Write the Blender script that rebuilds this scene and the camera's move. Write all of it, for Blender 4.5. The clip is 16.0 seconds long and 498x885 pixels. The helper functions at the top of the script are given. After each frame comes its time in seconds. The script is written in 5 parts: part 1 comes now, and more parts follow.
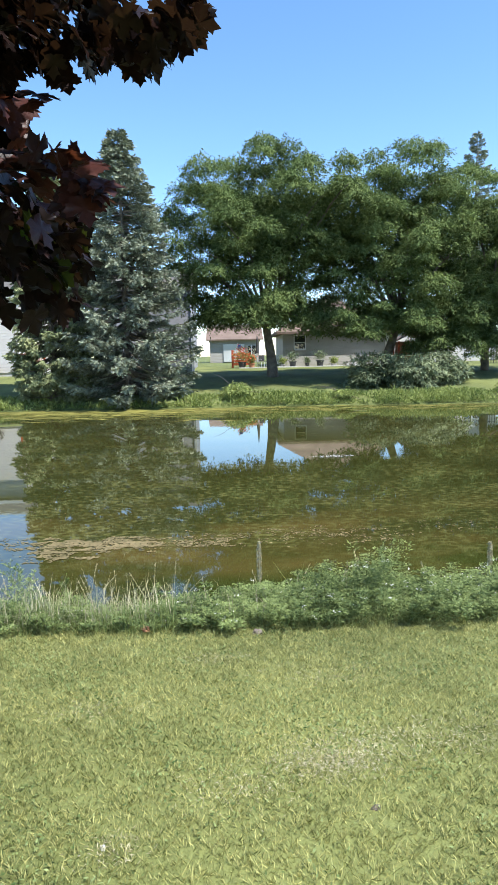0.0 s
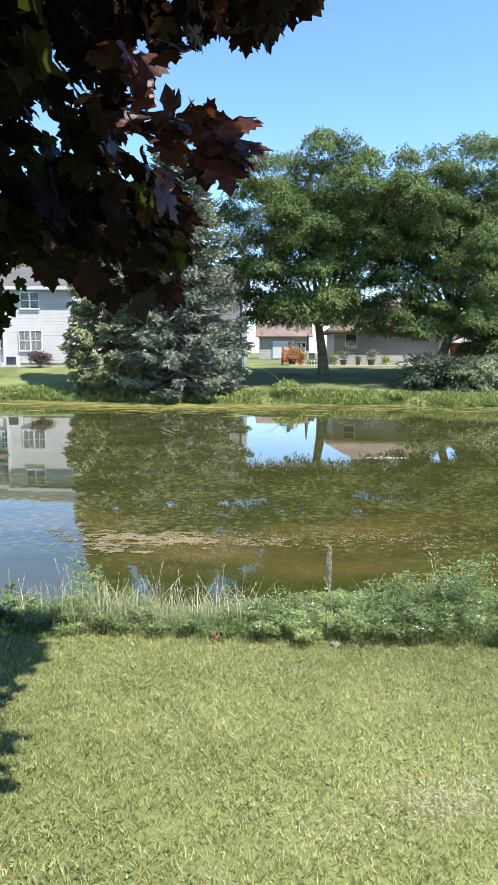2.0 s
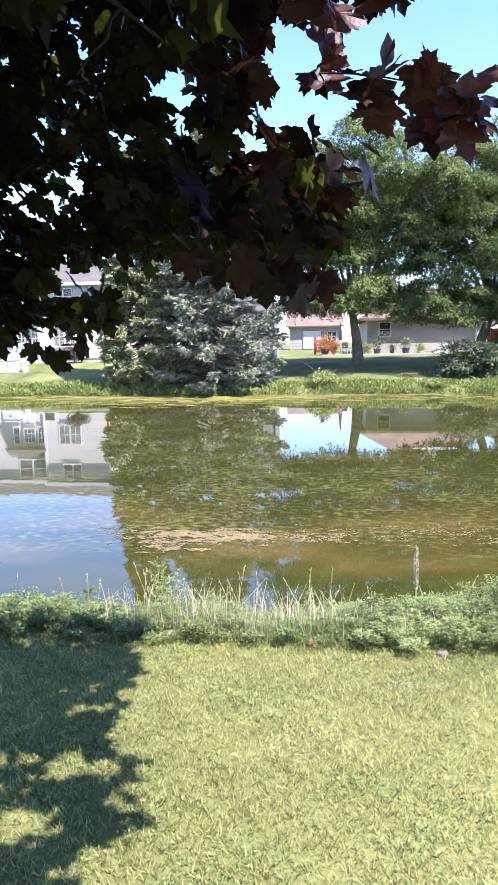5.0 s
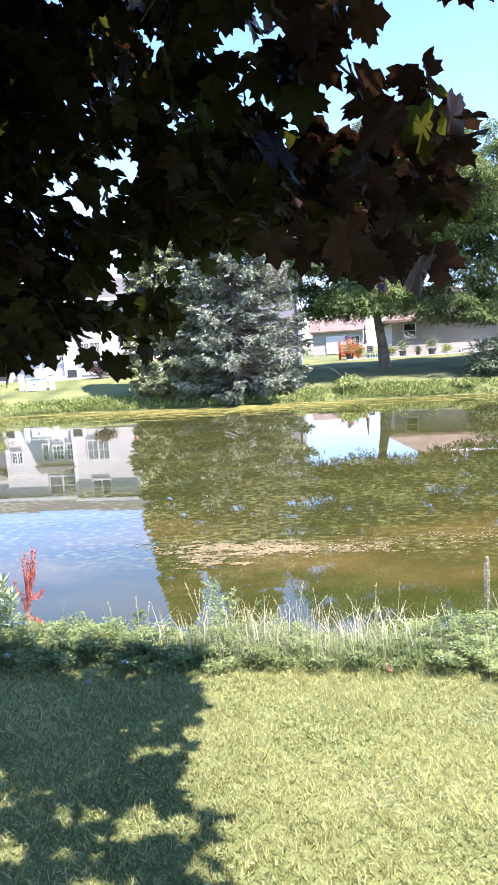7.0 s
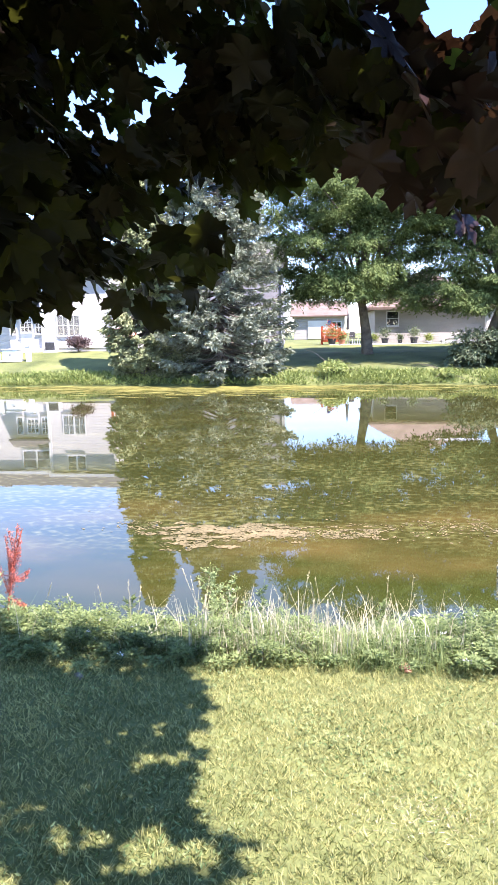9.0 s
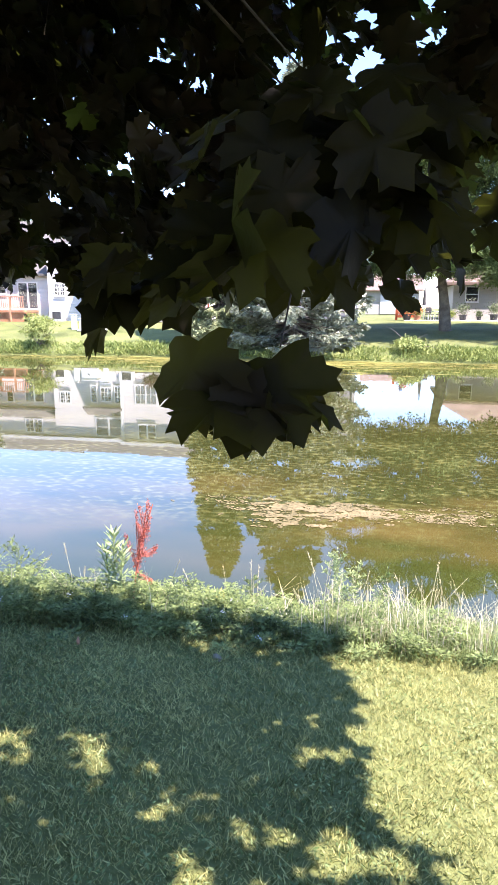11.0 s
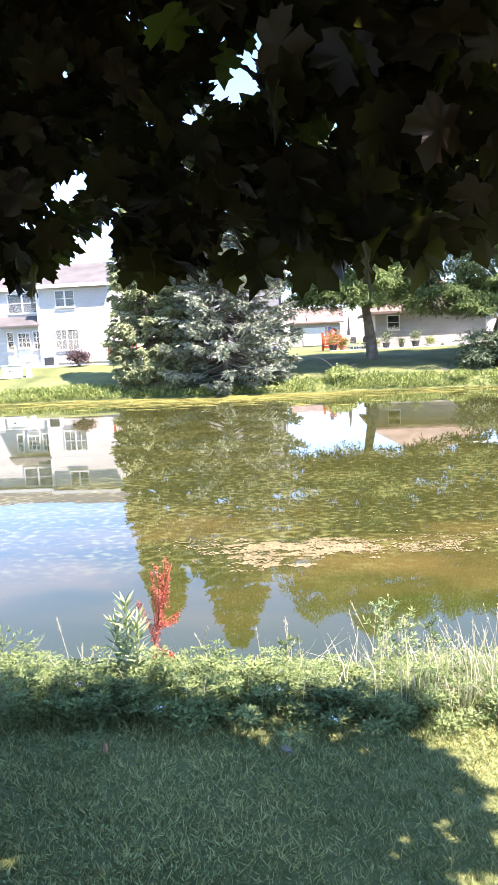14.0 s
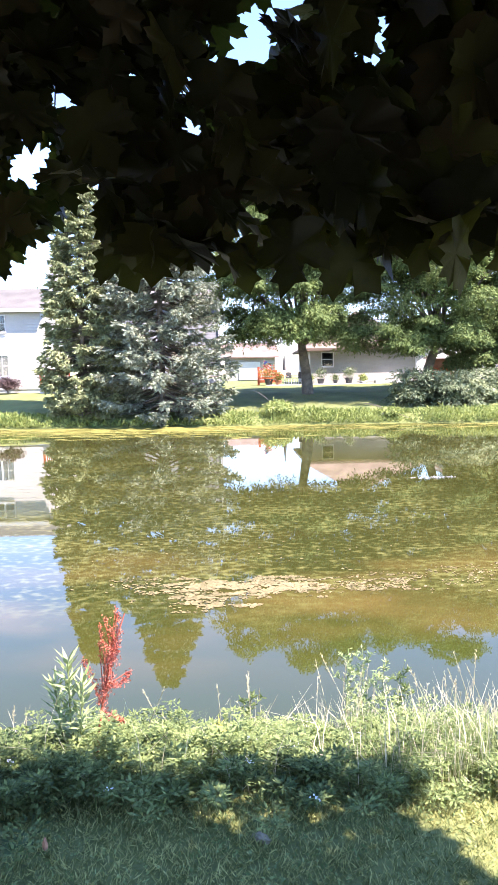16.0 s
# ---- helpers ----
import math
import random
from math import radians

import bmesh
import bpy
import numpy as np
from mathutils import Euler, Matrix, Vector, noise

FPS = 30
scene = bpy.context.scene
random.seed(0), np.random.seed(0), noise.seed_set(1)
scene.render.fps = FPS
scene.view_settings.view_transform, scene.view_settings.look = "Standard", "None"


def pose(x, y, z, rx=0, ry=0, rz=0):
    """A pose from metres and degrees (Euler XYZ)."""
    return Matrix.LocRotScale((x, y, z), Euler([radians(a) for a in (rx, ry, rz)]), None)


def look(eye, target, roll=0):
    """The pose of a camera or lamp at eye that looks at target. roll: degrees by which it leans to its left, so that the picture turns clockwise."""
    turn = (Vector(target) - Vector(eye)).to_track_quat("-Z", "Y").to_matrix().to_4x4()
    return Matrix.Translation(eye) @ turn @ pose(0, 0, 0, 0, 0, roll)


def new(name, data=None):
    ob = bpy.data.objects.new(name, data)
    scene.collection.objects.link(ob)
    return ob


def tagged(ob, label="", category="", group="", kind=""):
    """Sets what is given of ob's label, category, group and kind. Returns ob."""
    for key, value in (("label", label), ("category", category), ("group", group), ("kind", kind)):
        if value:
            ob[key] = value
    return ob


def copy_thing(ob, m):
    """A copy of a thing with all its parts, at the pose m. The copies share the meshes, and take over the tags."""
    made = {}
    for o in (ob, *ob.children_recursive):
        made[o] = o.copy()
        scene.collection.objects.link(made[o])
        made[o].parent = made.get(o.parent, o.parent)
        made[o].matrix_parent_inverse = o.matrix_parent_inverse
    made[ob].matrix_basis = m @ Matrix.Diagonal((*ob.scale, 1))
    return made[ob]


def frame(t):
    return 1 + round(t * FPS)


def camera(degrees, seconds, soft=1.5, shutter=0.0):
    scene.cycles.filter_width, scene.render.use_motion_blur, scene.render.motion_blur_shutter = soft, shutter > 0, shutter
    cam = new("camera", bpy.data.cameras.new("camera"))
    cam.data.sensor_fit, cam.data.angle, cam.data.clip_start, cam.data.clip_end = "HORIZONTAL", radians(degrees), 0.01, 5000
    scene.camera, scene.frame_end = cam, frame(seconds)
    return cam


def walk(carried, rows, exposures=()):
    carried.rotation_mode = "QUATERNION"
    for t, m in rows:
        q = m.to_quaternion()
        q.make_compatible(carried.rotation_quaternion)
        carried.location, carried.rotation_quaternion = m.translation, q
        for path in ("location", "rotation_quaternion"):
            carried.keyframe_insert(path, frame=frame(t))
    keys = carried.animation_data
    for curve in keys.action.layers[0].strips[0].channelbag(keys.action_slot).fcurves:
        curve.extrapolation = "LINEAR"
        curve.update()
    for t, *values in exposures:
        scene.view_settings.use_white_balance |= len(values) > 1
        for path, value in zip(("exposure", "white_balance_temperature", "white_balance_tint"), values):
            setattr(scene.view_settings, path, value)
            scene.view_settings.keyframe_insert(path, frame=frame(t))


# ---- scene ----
# ---- camera and walk ----
cam = camera(41.9, 16.0, 1.1)
PATH = [
    (0, (-0.264, 0.314, 2.907), (-0.223, 2.296, 2.641), -1.2),
    (0.5, (-0.389, 0.345, 2.919), (-0.39, 2.323, 2.626), -2.5),
    (1, (-0.429, 0.402, 2.905), (-0.452, 2.382, 2.629), -1.4),
    (1.5, (-0.432, 0.48, 2.903), (-0.545, 2.459, 2.638), -0.7),
    (2, (-0.507, 0.542, 2.896), (-0.601, 2.521, 2.621), 0.4),
    (2.5, (-0.631, 0.601, 2.892), (-0.732, 2.581, 2.63), -0.9),
    (3, (-0.702, 0.578, 2.896), (-0.835, 2.556, 2.638), -1.1),
    (3.2, (-0.69, 0.568, 2.911), (-0.876, 2.542, 2.651), -2.3),
    (5.3, (-0.937, 0.783, 2.915), (-1.13, 2.75, 2.612), -0.5),
    (5.5, (-0.922, 0.816, 2.906), (-1.2, 2.776, 2.625), -1.9),
    (6, (-0.953, 0.908, 2.883), (-1.284, 2.853, 2.556), -0.0),
    (6.5, (-1.02, 0.957, 2.878), (-1.286, 2.912, 2.548), -0.9),
    (7, (-1.144, 1.01, 2.882), (-1.403, 2.974, 2.61), -3.5),
    (7.5, (-1.172, 1.102, 2.865), (-1.43, 3.066, 2.591), -2.9),
    (8, (-1.22, 1.182, 2.85), (-1.512, 3.139, 2.557), -0.7),
    (8.2, (-1.258, 1.213, 2.829), (-1.503, 3.175, 2.523), -1.1),
    (10.3, (-1.69, 1.367, 2.809), (-1.856, 3.328, 2.453), -0.8),
    (10.5, (-1.753, 1.367, 2.811), (-1.978, 3.319, 2.438), -1.0),
    (11, (-1.842, 1.383, 2.836), (-2.214, 3.305, 2.429), 0.2),
    (11.5, (-1.938, 1.494, 2.787), (-2.435, 3.393, 2.407), 1.3),
    (12, (-2.085, 1.535, 2.782), (-2.486, 3.461, 2.421), -2.0),
    (12.5, (-2.195, 1.595, 2.786), (-2.594, 3.514, 2.39), -0.1),
    (13, (-2.258, 1.715, 2.753), (-2.673, 3.639, 2.402), -0.3),
    (13.5, (-2.384, 1.799, 2.735), (-2.65, 3.759, 2.44), -2.0),
    (14, (-2.459, 1.871, 2.739), (-2.617, 3.842, 2.439), -2.7),
    (14.5, (-2.478, 1.921, 2.741), (-2.671, 3.904, 2.561), -1.1),
    (15, (-2.525, 2.014, 2.724), (-2.68, 4.001, 2.548), -0.0),
    (15.5, (-2.606, 2.092, 2.715), (-2.637, 4.086, 2.566), -2.9),
    (16, (-2.633, 2.184, 2.704), (-2.582, 4.173, 2.498), -1.0),
]
EXPOSURES = [(0.0, 1.14, 6050, 9), (3.0, 1.49, 6000, 17), (5.5, 1.97, 5950, 28), (8.0, 2.1, 6000, 29), (10.5, 2.25, 6150, 29), (13.0, 2.34, 6350, 27), (16.0, 2.46, 6300, 28)]
walk(cam, [(t, look(eye, target, roll)) for t, eye, target, roll in PATH], EXPOSURES)

# ---- world and sun ----
SUN_EL = 60.0
SUN_XY = (0.85, -0.53)
world = bpy.data.worlds.new("sky")
scene.world = world
world.use_nodes = True
wn = world.node_tree.nodes
wl = world.node_tree.links
sky_tex = wn.new("ShaderNodeTexSky")
sky_tex.sky_type = "NISHITA"
sky_tex.sun_disc = False
sky_tex.sun_elevation = radians(SUN_EL)
sky_tex.sun_rotation = math.atan2(SUN_XY[0], SUN_XY[1])
sky_tex.air_density = 0.95
sky_tex.dust_density = 0.0
sky_tex.ozone_density = 1.6
wn["Background"].inputs["Strength"].default_value = 0.128
deeper = wn.new("ShaderNodeHueSaturation")
deeper.inputs["Saturation"].default_value = 1.12
wl.new(sky_tex.outputs["Color"], deeper.inputs["Color"])
wl.new(deeper.outputs["Color"], wn["Background"].inputs["Color"])

sun_data = bpy.data.lights.new("sun", "SUN")
sun_data.energy = 4.6
sun_data.angle = radians(0.53)
sun_data.color = (1.0, 0.94, 0.85)
sun = new("sun", sun_data)
sx, sy = SUN_XY
sl = math.hypot(sx, sy)
ce, se = math.cos(radians(SUN_EL)), math.sin(radians(SUN_EL))
SUN_DIR = Vector((sx / sl * ce, sy / sl * ce, se))
sun.matrix_world = look(SUN_DIR * 100, (0, 0, 0))


# ---- materials ----
def material(name, a, b, rough=0.8, scale=3.0, fine=40.0, bump=0.0, bump_scale=60.0, spec=0.3, metal=0.0,
             per_object=0.0, per_island=0.0, through_light=0.0, through_colour=None, contrast=0.5):
    """Colour runs from a to b by noise at two scales; a share of light may pass through thin leaves."""
    m = bpy.data.materials.new(name)
    m.use_nodes = True
    n, l = m.node_tree.nodes, m.node_tree.links
    bsdf = n["Principled BSDF"]
    geo = n.new("ShaderNodeNewGeometry")
    big, small = n.new("ShaderNodeTexNoise"), n.new("ShaderNodeTexNoise")
    big.inputs["Scale"].default_value, small.inputs["Scale"].default_value = scale, fine
    big.inputs["Detail"].default_value = 4
    for t in (big, small):
        l.new(geo.outputs["Position"], t.inputs["Vector"])
    mix = n.new("ShaderNodeMath")
    mix.operation = "MULTIPLY_ADD"
    l.new(small.outputs["Fac"], mix.inputs[0])
    mix.inputs[1].default_value = 0.45
    l.new(big.outputs["Fac"], mix.inputs[2])
    fac = mix.outputs[0]
    for amount, source in ((per_object, "object"), (per_island, "island")):
        if amount:
            r = geo.outputs["Random Per Island"] if source == "island" else n.new("ShaderNodeObjectInfo").outputs["Random"]
            add = n.new("ShaderNodeMath")
            add.operation = "MULTIPLY_ADD"
            l.new(r, add.inputs[0])
            add.inputs[1].default_value = amount
            l.new(fac, add.inputs[2])
            sub = n.new("ShaderNodeMath")
            sub.operation = "SUBTRACT"
            l.new(add.outputs[0], sub.inputs[0])
            sub.inputs[1].default_value = amount / 2
            fac = sub.outputs[0]
    ramp = n.new("ShaderNodeMapRange")
    ramp.inputs["From Min"].default_value = 0.72 - contrast / 2
    ramp.inputs["From Max"].default_value = 0.72 + contrast / 2
    l.new(fac, ramp.inputs["Value"])
    col = n.new("ShaderNodeMix")
    col.data_type = "RGBA"
    l.new(ramp.outputs["Result"], col.inputs["Factor"])
    col.inputs["A"].default_value = (*a, 1)
    col.inputs["B"].default_value = (*b, 1)
    l.new(col.outputs["Result"], bsdf.inputs["Base Color"])
    bsdf.inputs["Roughness"].default_value = rough
    bsdf.inputs["Metallic"].default_value = metal
    bsdf.inputs["Specular IOR Level"].default_value = spec
    if bump:
        bt, bn = n.new("ShaderNodeTexNoise"), n.new("ShaderNodeBump")
        bt.inputs["Scale"].default_value = bump_scale
        bt.inputs["Detail"].default_value = 5
        l.new(geo.outputs["Position"], bt.inputs["Vector"])
        l.new(bt.outputs["Fac"], bn.inputs["Height"])
        bn.inputs["Strength"].default_value = 0.6
        bn.inputs["Distance"].default_value = bump
        l.new(bn.outputs["Normal"], bsdf.inputs["Normal"])
    if through_light:
        tr, ms = n.new("ShaderNodeBsdfTranslucent"), n.new("ShaderNodeMixShader")
        if through_colour:
            tone = n.new("ShaderNodeMix")
            tone.data_type = "RGBA"
            l.new(ramp.outputs["Result"], tone.inputs["Factor"])
            tone.inputs["A"].default_value = (*through_colour[0], 1)
            tone.inputs["B"].default_value = (*through_colour[1], 1)
            l.new(tone.outputs["Result"], tr.inputs["Color"])
        else:
            l.new(col.outputs["Result"], tr.inputs["Color"])
        ms.inputs["Fac"].default_value = through_light
        l.new(bsdf.outputs[0], ms.inputs[1])
        l.new(tr.outputs[0], ms.inputs[2])
        l.new(ms.outputs[0], n["Material Output"].inputs["Surface"])
    return m


M_BLADE = material("lawn_blades", (0.08, 0.1, 0.02), (0.54, 0.515, 0.2), 0.65, 1.1, 7, per_island=0.8, through_light=0.35, contrast=0.85)
M_TALL = material("tall_grass", (0.07, 0.12, 0.028), (0.27, 0.31, 0.11), 0.6, 1.3, 6, per_island=0.6, through_light=0.35, contrast=0.7)
M_STRAW = material("dry_grass", (0.36, 0.32, 0.19), (0.62, 0.57, 0.4), 0.7, 2, 12, per_island=0.5, through_light=0.25)
M_WEED = material("weed_leaves", (0.036, 0.064, 0.016), (0.28, 0.34, 0.115), 0.7, 1.6, 9, per_island=0.5, through_light=0.3, contrast=0.7)
M_TURF = material("turf_weed_leaf", (0.07, 0.12, 0.03), (0.3, 0.36, 0.14), 0.6, 4, 30, per_island=0.6, through_light=0.25, contrast=0.7)
M_WEED_FAR = material("bank_leaves", (0.09, 0.14, 0.03), (0.36, 0.4, 0.12), 0.6, 0.8, 4, per_island=0.6, through_light=0.3, contrast=0.7)
M_PETAL = material("white_petals", (0.7, 0.7, 0.66), (0.85, 0.85, 0.8), 0.6)
M_YELLOW = material("yellow_petals", (0.5, 0.42, 0.05), (0.65, 0.55, 0.1), 0.6)
M_DOCK = material("dock_seed", (0.22, 0.04, 0.026), (0.48, 0.125, 0.075), 0.75, 8, 60, per_island=0.5)
M_LANCE = material("willowherb_leaf", (0.14, 0.2, 0.07), (0.34, 0.39, 0.17), 0.6, 5, 40, per_island=0.4, through_light=0.2)
M_SPRUCE = material("blue_spruce_needles", (0.095, 0.115, 0.08), (0.41, 0.44, 0.31), 0.7, 0.6, 5, spec=0.15, per_island=0.4, contrast=0.8)
M_SPRUCE_G = material("green_spruce_needles", (0.085, 0.11, 0.045), (0.38, 0.4, 0.2), 0.7, 0.6, 5, spec=0.15, per_island=0.4, contrast=0.8)
M_LOCUST = material("locust_leaflets", (0.042, 0.072, 0.022), (0.22, 0.28, 0.092), 0.75, 0.35, 3, spec=0.15, per_island=0.45, through_light=0.28, contrast=0.75)
M_LOCUST_D = material("dark_leaflets", (0.06, 0.09, 0.045), (0.28, 0.32, 0.17), 0.6, 0.4, 3, per_island=0.5, through_light=0.25, contrast=0.7)
M_BARK = material("bark", (0.08, 0.066, 0.052), (0.22, 0.185, 0.145), 0.95, 3, 30, 0.04, 14)
M_TWIG = material("twig_bark", (0.012, 0.009, 0.007), (0.04, 0.03, 0.022), 0.8, 12, 80)
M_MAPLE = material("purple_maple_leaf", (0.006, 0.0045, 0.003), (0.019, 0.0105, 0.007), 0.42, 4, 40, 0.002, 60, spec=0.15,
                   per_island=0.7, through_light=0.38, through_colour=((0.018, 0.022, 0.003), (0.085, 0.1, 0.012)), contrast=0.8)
# redder copy of the same leaf, with sunlight painted into its colour
M_MAPLE_OUTER_LIT = material("sunlit_outer_maple_leaf", (0.007, 0.004, 0.0035), (0.026, 0.011, 0.0095), 0.42, 4, 40, 0.002, 60, spec=0.18,
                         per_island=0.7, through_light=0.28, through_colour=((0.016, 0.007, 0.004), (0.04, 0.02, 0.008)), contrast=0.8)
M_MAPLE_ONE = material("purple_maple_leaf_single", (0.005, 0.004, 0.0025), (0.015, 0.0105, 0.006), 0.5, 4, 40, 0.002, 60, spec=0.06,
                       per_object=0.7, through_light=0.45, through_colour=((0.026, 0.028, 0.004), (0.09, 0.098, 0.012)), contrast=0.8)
# stronger red copy for the edge sprig, coloured as if sunlit
M_MAPLE_RED_LIT = material("sunlit_reddish_maple_leaf", (0.018, 0.008, 0.007), (0.065, 0.022, 0.018), 0.45, 5, 60, 0.003, 60, spec=0.25, per_object=0.7, through_light=0.3, through_colour=((0.05, 0.014, 0.01), (0.14, 0.04, 0.015)))
# brighter green copy: sun shining through a leaf, painted into its colour
M_MAPLE_SUN_THROUGH = material("sun_through_maple_leaf", (0.04, 0.055, 0.012), (0.08, 0.11, 0.02), 0.5, 4, 40, per_object=0.5, through_light=0.5, through_colour=((0.08, 0.12, 0.015), (0.14, 0.2, 0.02)))
M_ALGAE = material("algae_mat", (0.055, 0.05, 0.017), (0.24, 0.185, 0.088), 0.9, 2.2, 14, 0.01, 30, per_island=0.4, contrast=0.7)
M_SCUM = material("pond_scum", (0.085, 0.09, 0.018), (0.25, 0.22, 0.045), 0.9, 1.0, 9, contrast=0.6)
M_ROOF = material("grey_shingles", (0.08, 0.074, 0.066), (0.125, 0.116, 0.104), 0.95, 0.8, 12)
M_ROOF_B = material("brown_shingles", (0.13, 0.092, 0.07), (0.22, 0.162, 0.128), 0.95, 0.8, 12)
M_TRIM = material("white_trim", (0.55, 0.55, 0.53), (0.64, 0.64, 0.62), 0.5, 1, 12)
M_BRICK = material("foundation", (0.4, 0.39, 0.37), (0.55, 0.54, 0.52), 0.9, 2, 20)
M_DECK = material("stained_deck_wood", (0.3, 0.13, 0.07), (0.48, 0.25, 0.15), 0.7, 2, 25, per_object=0.3)
M_REDWOOD = material("red_stained_wood", (0.35, 0.07, 0.03), (0.52, 0.14, 0.06), 0.7, 2, 25, per_object=0.3)
M_DARK = material("dark_plastic", (0.03, 0.03, 0.032), (0.07, 0.07, 0.07), 0.6)
M_METAL = material("painted_metal", (0.42, 0.43, 0.42), (0.55, 0.56, 0.55), 0.5, 3, 20)
M_BOXGREY = material("pale_cabinet_paint", (0.55, 0.56, 0.5), (0.68, 0.68, 0.62), 0.55, 3, 20)
M_CURTAIN = material("curtain", (0.07, 0.07, 0.07), (0.13, 0.13, 0.125), 0.9, 6, 30)
# dark colour stands in for the shade of unlit interiors behind glass
M_UNLIT_PANEL = material("unlit_window_panel", (0.035, 0.035, 0.038), (0.08, 0.08, 0.08), 0.9)
M_STONE = material("pale_stone", (0.17, 0.145, 0.1), (0.3, 0.26, 0.19), 0.85, 10, 60, 0.01, 40)
M_BARBERRY = material("dark_maroon_leaves", (0.035, 0.022, 0.022), (0.1, 0.06, 0.055), 0.7, 2, 12, per_island=0.5)
M_FLOWER = material("red_flowers", (0.5, 0.04, 0.03), (0.75, 0.2, 0.08), 0.6, 6, 40, per_island=0.6)


def siding_material(name, a, b):
    """Painted lap siding: shallow horizontal laps 11 cm apart, with weathering."""
    m = material(name, a, b, 0.6, 0.7, 9)
    n, l = m.node_tree.nodes, m.node_tree.links
    geo, sep = n.new("ShaderNodeNewGeometry"), n.new("ShaderNodeSeparateXYZ")
    l.new(geo.outputs["Position"], sep.inputs[0])
    mul, fr, bn = n.new("ShaderNodeMath"), n.new("ShaderNodeMath"), n.new("ShaderNodeBump")
    mul.operation, fr.operation = "MULTIPLY", "FRACT"
    mul.inputs[1].default_value = 1 / 0.2
    l.new(sep.outputs["Z"], mul.inputs[0])
    l.new(mul.outputs[0], fr.inputs[0])
    l.new(fr.outputs[0], bn.inputs["Height"])
    bn.inputs["Distance"].default_value = 0.03
    bn.invert = True
    l.new(bn.outputs["Normal"], n["Principled BSDF"].inputs["Normal"])
    return m


M_SIDE_W = siding_material("white_siding", (0.45, 0.43, 0.395), (0.53, 0.51, 0.47))
M_SIDE_C = siding_material("cream_siding", (0.29, 0.275, 0.24), (0.37, 0.35, 0.31))
M_SIDE_G = siding_material("grey_siding", (0.2, 0.2, 0.21), (0.28, 0.28, 0.29))


def glass_material():
    m = bpy.data.materials.new("window_glass")
    m.use_nodes = True
    p = m.node_tree.nodes["Principled BSDF"]
    p.inputs["Base Color"].default_value = (0.9, 0.95, 0.95, 1)
    p.inputs["Roughness"].default_value = 0.02
    p.inputs["Transmission Weight"].default_value = 1.0
    p.inputs["IOR"].default_value = 1.45
    return m


M_GLASS = glass_material()


def water_material():
    """Murky pond water: green-brown body with drifting weed under a glossy, faintly rippled surface."""
    m = bpy.data.materials.new("pond_water")
    m.use_nodes = True
    n, l = m.node_tree.nodes, m.node_tree.links
    p = n["Principled BSDF"]
    geo = n.new("ShaderNodeNewGeometry")

    def noise_tex(scale, detail, stretch):
        mp, t = n.new("ShaderNodeMapping"), n.new("ShaderNodeTexNoise")
        mp.inputs["Scale"].default_value = (stretch, 1, 1)
        l.new(geo.outputs["Position"], mp.inputs["Vector"])
        l.new(mp.outputs[0], t.inputs["Vector"])
        t.inputs["Scale"].default_value = scale
        t.inputs["Detail"].default_value = detail
        return t

    body, weed, speck = noise_tex(0.22, 3, 0.6), noise_tex(0.9, 5, 0.6), noise_tex(9.0, 9, 0.7)
    ramp = n.new("ShaderNodeMix")
    ramp.data_type = "RGBA"
    l.new(body.outputs["Fac"], ramp.inputs["Factor"])
    ramp.inputs["A"].default_value = (0.02, 0.026, 0.006, 1)
    ramp.inputs["B"].default_value = (0.042, 0.04, 0.011, 1)
    # silty green shallows along the near bank, weed further out
    sep, depth = n.new("ShaderNodeSeparateXYZ"), n.new("ShaderNodeMapRange")
    l.new(geo.outputs["Position"], sep.inputs[0])
    l.new(sep.outputs["Y"], depth.inputs["Value"])
    depth.inputs["From Min"].default_value, depth.inputs["From Max"].default_value = 8.8, 10.4
    shallow = n.new("ShaderNodeMix")
    shallow.data_type = "RGBA"
    l.new(depth.outputs["Result"], shallow.inputs["Factor"])
    shallow.inputs["A"].default_value = (0.028, 0.033, 0.006, 1)
    l.new(ramp.outputs["Result"], shallow.inputs["B"])
    # a rusty stain of sunken algae out from the near bank
    stain, drift = shallow, noise_tex(0.7, 5, 0.5)
    near_side, far_side, patch = n.new("ShaderNodeMapRange"), n.new("ShaderNodeMapRange"), n.new("ShaderNodeMapRange")
    for node, a, b in ((near_side, 7.4, 9.0), (far_side, 13.5, 11.0)):
        l.new(sep.outputs["Y"], node.inputs["Value"])
        node.inputs["From Min"].default_value, node.inputs["From Max"].default_value = a, b
    l.new(drift.outputs["Fac"], patch.inputs["Value"])
    patch.inputs["From Min"].default_value, patch.inputs["From Max"].default_value = 0.42, 0.72
    both, some = n.new("ShaderNodeMath"), n.new("ShaderNodeMath")
    both.operation = some.operation = "MULTIPLY"
    l.new(near_side.outputs["Result"], both.inputs[0])
    l.new(far_side.outputs["Result"], both.inputs[1])
    l.new(both.outputs[0], some.inputs[0])
    l.new(patch.outputs["Result"], some.inputs[1])
    shallow = n.new("ShaderNodeMix")
    shallow.data_type = "RGBA"
    l.new(some.outputs[0], shallow.inputs["Factor"])
    l.new(stain.outputs["Result"], shallow.inputs["A"])
    shallow.inputs["B"].default_value = (0.085, 0.062, 0.017, 1)
    add = n.new("ShaderNodeMath")
    add.operation = "ADD"
    l.new(speck.outputs["Fac"], add.inputs[0])
    thin = n.new("ShaderNodeMath")
    thin.operation = "MULTIPLY"
    l.new(weed.outputs["Fac"], thin.inputs[0])
    thin.inputs[1].default_value = 0.45
    l.new(thin.outputs[0], add.inputs[1])
    cut = n.new("ShaderNodeMapRange")
